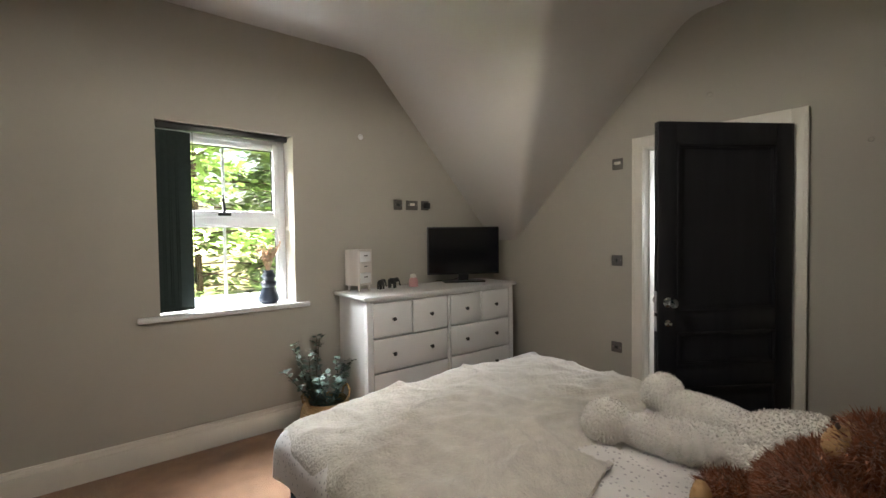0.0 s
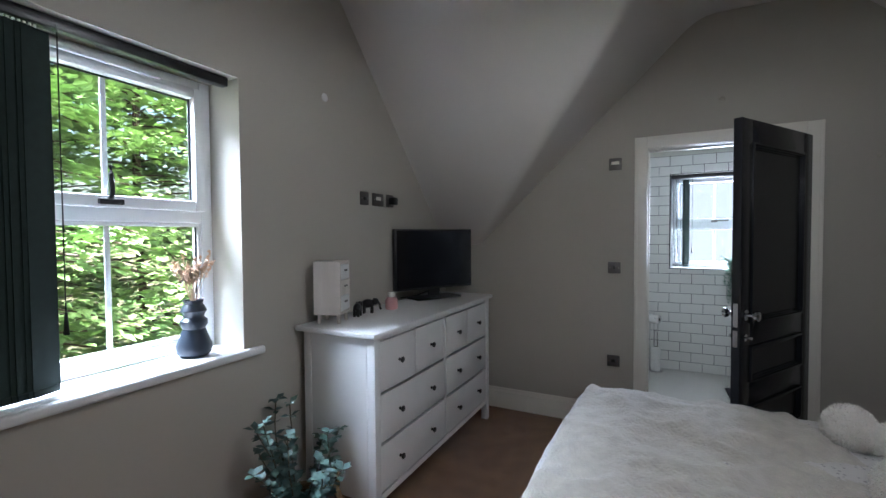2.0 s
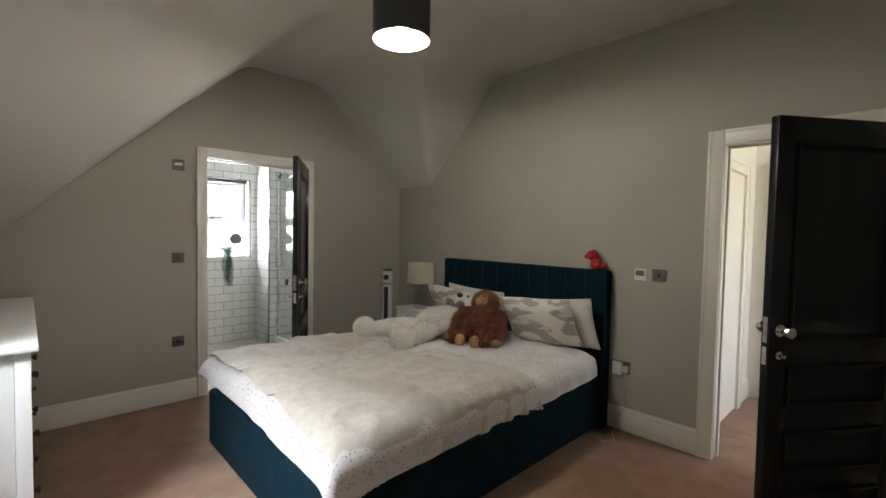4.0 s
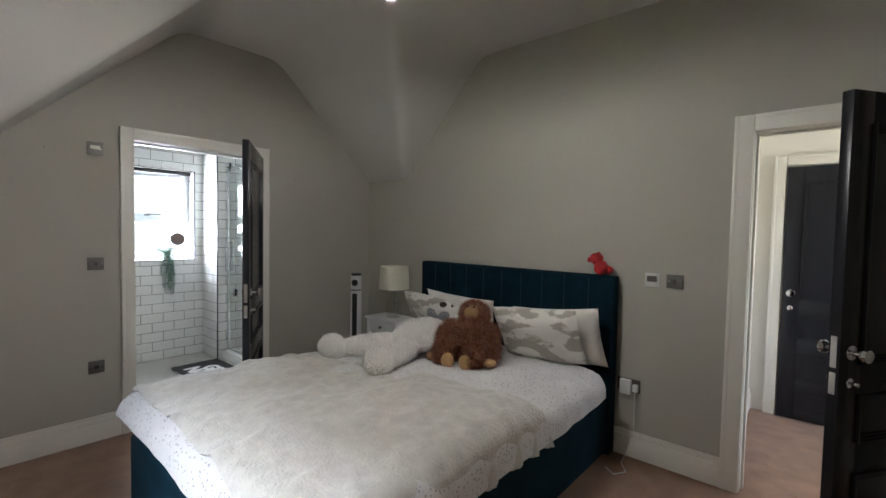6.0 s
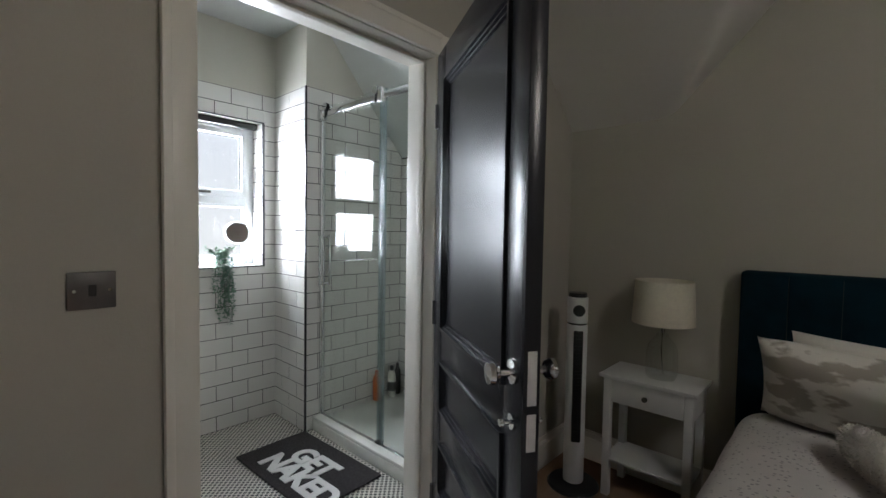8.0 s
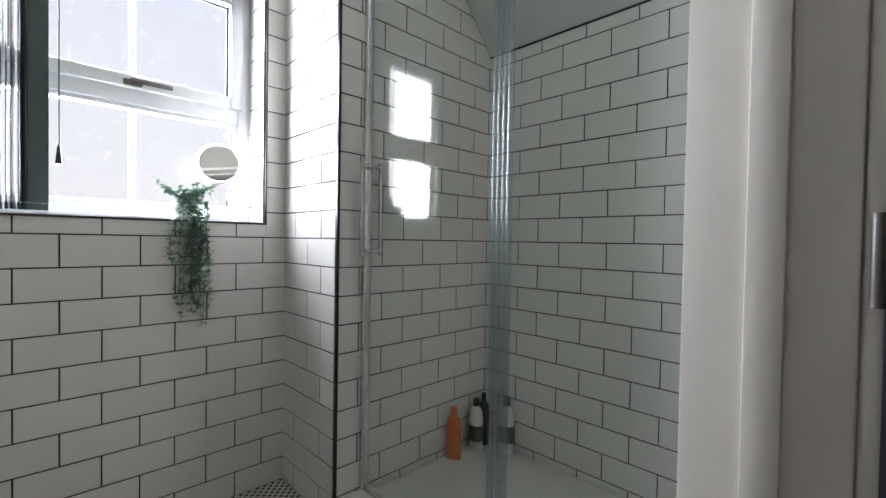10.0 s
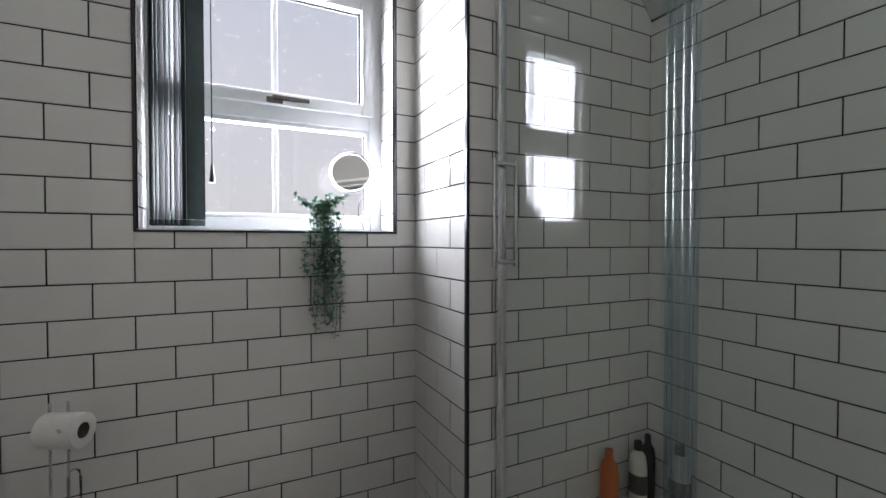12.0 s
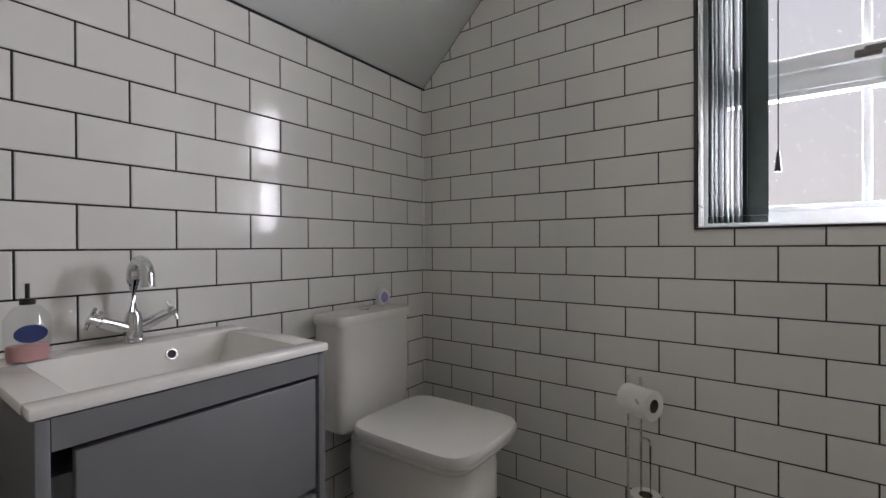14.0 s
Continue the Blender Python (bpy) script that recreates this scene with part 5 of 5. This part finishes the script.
def roll(m, z):
    t = thing("toilet_roll", "white toilet paper roll", "toilet roll", group="toilet rolls")
    t.matrix_basis = m
    part("paper", lathe([(0.021, -0.05), (0.046, -0.05), (0.047, -0.045), (0.047, 0.045), (0.046, 0.05), (0.021, 0.05)], 32), M_PAPER, t)
    part("core", lathe([(0.0205, 0.0502), (0.0205, -0.0502)], 24), M_STEM, t)
    return t


roll(pose(4.79, 1.56, 0.58, 90, 0, -24), 0)
for k in range(3):
    roll(pose(4.826, 1.55, 0.056 + 0.0865 * k) @ Matrix.Diagonal((1, 1, 0.85, 1)), 0)

# sill of the bathroom window: mirror and trailing plant
mi = thing("makeup_mirror", "round tilting chrome mirror on a wire stand", "mirror", XB1 + 0.05, 0.715, VZ0 + 0.006, -18)
mm = pose(0, 0, 0.232, 82, 0, -90)
part("glass", lathe([(0, 0.004), (0.074, 0.004), (0.075, 0.0), (0.074, -0.004), (0, -0.004)], 40, None, mm), M_MIRROR, mi)
part("ring", tube([mm @ Vector((0.080 * math.cos(q * math.pi / 24), 0.080 * math.sin(q * math.pi / 24), 0)) for q in range(49)], 0.004, 8), M_CHROME, mi)
part("wire_stand", tube([(0.0, -0.05, 0.004), (0.0, -0.03, 0.06), (0, -0.03, 0.11), (0, -0.07, 0.15)], 0.0025, 6, tube([(0.0, 0.05, 0.004), (0.0, 0.03, 0.06), (0, 0.03, 0.11), (0, 0.07, 0.15)], 0.0025, 6, tube([(-0.05, -0.05, 0.003), (0.0, -0.05, 0.003), (0, 0.05, 0.003), (-0.05, 0.05, 0.003)], 0.0025, 6))), M_CHROME, mi)
tp = thing("trailing_plant", "green trailing plant in a small white pot hanging over the sill", "plant", XB1 + 0.03, 0.838, VZ0 + 0.006)
part("pot", lathe([(0, 0), (0.035, 0), (0.045, 0.055), (0.04, 0.055), (0.03, 0.01)], 20), M_WHITE, tp)
rnd = random.Random(21)
for i in range(30):
    trail = i < 15
    az = rnd.uniform(2.2, 4.1) if trail else rnd.uniform(0, 6.28)
    pts = [Vector((0, 0, 0.05))]
    ln = rnd.uniform(0.15, 0.44) if trail else rnd.uniform(0.08, 0.15)
    out = Vector((-rnd.uniform(0.055, 0.075), rnd.uniform(-0.095, 0.095), 0.05))
    if trail:
        pts += [Vector((out.x * 0.5, out.y * 0.6, 0.09)), out, out + Vector((-0.004, 0, -0.05))]
        for k in range(8):
            pts.append(pts[-1] + Vector((rnd.uniform(-0.003, 0.003), rnd.uniform(-0.008, 0.008), -ln / 8)))
    else:
        for k in range(4):
            pts.append(pts[-1] + Vector((0.35 * math.cos(az), 0.8 * math.sin(az), 1.0 - 0.25 * k)) * ln / 4)
    s = part("vine", tube(pts, 0.0012, 4), M_TRAIL, tp)
    bm = bmesh.new()
    for a, b in zip(pts, pts[1:]):
        for q in range(6):
            p = a.lerp(b, q / 6)
            leaf_at(bm, p, Vector((rnd.uniform(-1, 0.2), rnd.uniform(-1, 1), rnd.uniform(-0.6, 0.6))).normalized(), Vector((0, 0, 1)), rnd.uniform(0.014, 0.030))
    part("leaves", bm, M_TRAIL, s)

# ---- outside: ground, hedge trees ----
setting("ground", boxes((-400, -400, -3.1, 400, 400, -3.0)), M_GRASS, "rough grass reaching the horizon", "ground")

# Self-lit sheet: sky brightness painted as an emission gradient, greenish through white to blue.
M_GLOWSHEET = bpy.data.materials.new("glowing_backdrop")
M_GLOWSHEET.use_nodes = True
hn, hl = M_GLOWSHEET.node_tree.nodes, M_GLOWSHEET.node_tree.links
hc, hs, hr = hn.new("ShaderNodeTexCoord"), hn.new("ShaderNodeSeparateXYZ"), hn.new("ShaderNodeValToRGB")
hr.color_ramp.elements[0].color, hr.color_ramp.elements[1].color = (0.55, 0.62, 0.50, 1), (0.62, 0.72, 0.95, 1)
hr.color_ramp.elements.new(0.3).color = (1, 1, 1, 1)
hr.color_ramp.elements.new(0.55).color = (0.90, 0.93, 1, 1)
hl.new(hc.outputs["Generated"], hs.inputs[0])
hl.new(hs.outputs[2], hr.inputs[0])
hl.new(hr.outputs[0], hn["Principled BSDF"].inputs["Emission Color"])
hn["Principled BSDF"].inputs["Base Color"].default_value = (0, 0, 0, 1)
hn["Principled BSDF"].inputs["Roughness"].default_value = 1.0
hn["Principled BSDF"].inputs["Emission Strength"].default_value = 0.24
setting("backdrop", boxes((6.6, -3.5, -0.2, 6.62, 5.5, 4.4)), M_GLOWSHEET, "pale glowing backdrop sheet outside the bathroom window", "backdrop")


def tree(label, x, y, h, spread, seed):
    """A bushy garden tree: trunk, limbs and drooping sprays of small leaves."""
    r = random.Random(seed)
    t = thing("tree", label, "tree", x, y, -3.0)
    part("trunk", tube([(0, 0, 0), (0.05, 0.03, h * 0.3), (-0.04, 0.02, h * 0.6), (0, 0, h * 0.95)], 0.06, 8), M_BARK, t)
    leaf, twig = bmesh.new(), bmesh.new()
    for i in range(190):
        z = h * (0.10 + 0.90 * i / 190)
        az = i * 2.4 + r.uniform(-0.4, 0.4)
        reach = spread * (1 - (z / h) ** 2.2 * 0.85) * r.uniform(0.65, 1.08)
        d = Vector((math.cos(az), math.sin(az), r.uniform(-0.05, 0.35)))
        pts = [Vector((0, 0, z)) + d * reach * k / 5 + Vector((0, 0, -0.22 * reach * (k / 5) ** 2)) for k in range(6)]
        tube(pts, 0.012, 4, twig)
        side = d.cross(Vector((0, 0, 1))).normalized()
        for k in range(150):
            f = 0.10 + 0.90 * math.sqrt(r.random())
            q = min(int(f * 5), 4)
            p = pts[q].lerp(pts[q + 1], f * 5 - q) + side * r.gauss(0, 0.17) + Vector((0, 0, r.gauss(0, 0.07)))
            ld = (d * 0.8 + side * r.uniform(-1, 1) + Vector((0, 0, r.uniform(-0.7, 0.2)))).normalized()
            leaf_at(leaf, p, ld, Vector((0, 0, 1)), r.uniform(0.09, 0.20))
    part("limbs", twig, M_BARK, t)
    part("crown", leaf, M_FOLIAGE, t, "", None)


for i, (x, y, h, s) in enumerate(((-1.4, 8.4, 8.6, 2.3), (1.0, 8.0, 9.6, 2.4), (3.2, 8.3, 8.4, 2.3), (5.6, 8.4, 9.2, 2.4))):
    tree("dense bright green garden tree behind the house", x, y, h, s, 30 + i)
tw = bmesh.new()
rnd = random.Random(77)
for _ in range(2000):
    p = Vector((rnd.uniform(-1.5, 4.5), rnd.uniform(5.3, 6.3), rnd.uniform(-3.0, -0.35)))
    tube((p, p + Vector((rnd.uniform(-0.4, 0.4), rnd.uniform(-0.2, 0.2), rnd.uniform(0.1, 0.5)))), 0.005, 4, tw)
tagged(part("dry_brush", tw, M_TWIG), "tangle of dry twigs under the trees", "brush", "", "stuff")

# ---- bathroom tiles, last ----
TL, TH, GAP, TZ = 0.2125, 0.1032, 0.0044, 0.0072
PITCH = TH + GAP


def clip(poly, nx, ny, c):
    """The part of a convex outline where nx*x + ny*y <= c."""
    out = []
    for i, p in enumerate(poly):
        q = poly[(i + 1) % len(poly)]
        dp, dq = nx * p[0] + ny * p[1] - c, nx * q[0] + ny * q[1] - c
        if dp <= 0:
            out.append(p)
        if (dp < 0 < dq) or (dq < 0 < dp):
            f = dp / (dp - dq)
            out.append((p[0] + f * (q[0] - p[0]), p[1] + f * (q[1] - p[1])))
    return out


def tile_mesh(poly):
    bm = bmesh.new()
    cx, cy = sum(p[0] for p in poly) / len(poly), sum(p[1] for p in poly) / len(poly)
    low = [bm.verts.new((x, 0, y)) for x, y in poly]
    mid = [bm.verts.new((x, -TZ + 0.0015, y)) for x, y in poly]
    k = [1 - 0.0025 / max(math.hypot(x - cx, y - cy), 0.01) for x, y in poly]
    up = [bm.verts.new((cx + (x - cx) * f, -TZ, cy + (y - cy) * f)) for (x, y), f in zip(poly, k)]
    n = len(poly)
    for i in range(n):
        j = (i + 1) % n
        bm.faces.new((low[i], low[j], mid[j], mid[i]))
        bm.faces.new((mid[i], mid[j], up[j], up[i]))
    bm.faces.new(up)
    return mesh_of("tile", bm, M_TILE)


SHARED = {}


def tiled(name, label, m, w, h, shift, cuts=(), hole=None, z0=0.0):
    """Brick-bond tiles on a face of width w; local x along it, z up, -y out of the wall."""
    t = thing(name, label, "tiled wall", kind="structure")
    t.matrix_basis = m
    bm = bmesh.new()
    back = [(0.0, 0.0), (w, 0.0), (w, h), (0.0, h)]
    for c in cuts:
        back = clip(back, *c)
    if hole:
        hx0, hx1, hz0, hz1 = hole
        pieces = [clip(back, 1, 0, hx0), clip(back, -1, 0, -hx1), clip(clip(clip(back, -1, 0, -hx0), 1, 0, hx1), 0, 1, hz0), clip(clip(clip(back, -1, 0, -hx0), 1, 0, hx1), 0, -1, -hz1)]
    else:
        pieces = [back]
    for p in pieces:
        if len(p) > 2:
            a = [bm.verts.new((x, -0.0055, z)) for x, z in p]
            b = [bm.verts.new((x, -0.0005, z)) for x, z in p]
            bm.faces.new(a)
            for i in range(len(p)):
                bm.faces.new((a[i], a[(i + 1) % len(p)], b[(i + 1) % len(p)], b[i]))
    part("grout", bm, M_GROUT, t, "dark grout bed", None)
    row = 0
    z = z0
    while z < h:
        x = -TL + (shift + (0.5 if row % 2 else 0.0)) % 1.0 * (TL + GAP) - GAP
        while x < w:
            poly = [(x, z), (x + TL, z), (x + TL, z + TH), (x, z + TH)]
            for c in ((-1, 0, -0.002), (1, 0, w - 0.002), (0, -1, -0.002), (0, 1, h - 0.003), *[(a, b, c - 0.004) for a, b, c in cuts]):
                poly = clip(poly, *c) if poly else poly
            polys = [poly]
            if hole and poly and x + TL > hx0 and x < hx1 and z + TH > hz0 and z < hz1:
                mid = clip(clip(poly, -1, 0, -hx0 + 0.006), 1, 0, hx1 + 0.006) if poly else []
                polys = [clip(poly, 1, 0, hx0 - 0.006), clip(poly, -1, 0, -hx1 - 0.006), clip(mid, 0, 1, hz0 - 0.006) if mid else [], clip(mid, 0, -1, -hz1 - 0.006) if mid else []]
            for p in polys:
                if len(p) < 3:
                    continue
                xs, zs = [q[0] for q in p], [q[1] for q in p]
                if max(xs) - min(xs) < 0.008 or max(zs) - min(zs) < 0.008:
                    continue
                full = len(p) == 4 and abs(max(xs) - min(xs) - TL) < 1e-5 and abs(max(zs) - min(zs) - TH) < 1e-5
                if full:
                    me = SHARED.setdefault("full", None) or tile_mesh([(0, 0), (TL, 0), (TL, TH), (0, TH)])
                    SHARED["full"] = me
                    ob = new("tile", me)
                    ob.matrix_basis = pose(min(xs), -0.0006, min(zs), rnd.uniform(-0.12, 0.12), 0, rnd.uniform(-0.12, 0.12))
                else:
                    ob = new("tile", tile_mesh(p))
                ob.parent = t
            x += TL + GAP
        z += PITCH
        row += 1
    return t


rnd = random.Random(5)
ROW0 = -0.0038
EW = YB1 - YP
tiled("tiles_window_wall", "white brick-bond wall tiles with dark grout", pose(XB1, YB1, 0, 0, 0, -90), EW, TILE_TOP, 0.753, ((-SN, 1, ZN),), (YB1 - VY1, YB1 - VY0, VZ0, VZ1), ROW0)
tiled("tiles_north_wall", "white brick-bond wall tiles with dark grout", pose(XB0, YB1, 0, 0, 0, 0), XB1 - XB0, ZN, 0.613, (), None, ROW0)
tiled("tiles_boxing", "white brick-bond tiles on the boxed-in wall", pose(XB1, YP, 0, 0, 0, 180), XB1 - XSH, TILE_TOP, 0.517, (), None, ROW0)
tiled("tiles_shower_back", "white brick-bond tiles inside the shower", pose(XSH, YP, 0, 0, 0, -90), YP - YB0, TILE_TOP, 0.427, ((SS, 1, ZS + SS * (YP - YB0)),), None, ROW0)
tiled("tiles_shower_side", "white brick-bond tiles inside the shower", pose(XSH, YB0, 0, 0, 0, 180), XSH - XB0, ZS, 0.419, (), None, ROW0)
# reveal of the bathroom window
tiled("tiles_reveal", "white tiles in the window reveal", pose(XB1 + 0.16, VY0, VZ0, 0, 0, 180), 0.16, VZ1 - VZ0, 0.4, (), None, -0.03)
tiled("tiles_reveal", "white tiles in the window reveal", pose(XB1, VY1, VZ0, 0, 0, 0), 0.16, VZ1 - VZ0, 0.4, (), None, -0.03)
setting("tile_trim", boxes((XB1 - 0.011, VY0 - 0.006, VZ0 - 0.006, XB1 + 0.002, VY1 + 0.006, VZ0 + 0.001), (XB1 - 0.011, VY0 - 0.006, VZ1 - 0.001, XB1 + 0.002, VY1 + 0.006, VZ1 + 0.006), (XB1 - 0.011, VY0 - 0.006, VZ0 + 0.001, XB1 + 0.002, VY0 + 0.001, VZ1 - 0.001), (XB1 - 0.011, VY1 - 0.001, VZ0 + 0.001, XB1 + 0.002, VY1 + 0.006, VZ1 - 0.001)), M_EDGE, "black metal tile edging round the window", "trim")
setting("trim_corner", boxes((XSH - 0.011, YP + 0.000, 0, XSH + 0.002, YP + 0.011, TILE_TOP)), M_EDGE, "black metal edging on the tiled corner", "trim")
setting("trim_slope_north", boxes((XB0, YB1 - 0.012, ZN - 0.008, XB1, YB1 - 0.0005, ZN)), M_EDGE, "black metal edging under the slope", "trim")
setting("trim_shower_top", boxes((XB0, YB0 + 0.0005, ZS - 0.006, XSH, YB0 + 0.012, ZS + 0.002)), M_EDGE, "black metal edging under the slope", "trim")
setting("trim_sill", boxes((XB1, VY0, VZ0 - 0.0005, XB1 + 0.16, VY1, VZ0 + 0.005)), M_WHITE, "white bathroom window board", "window sill")
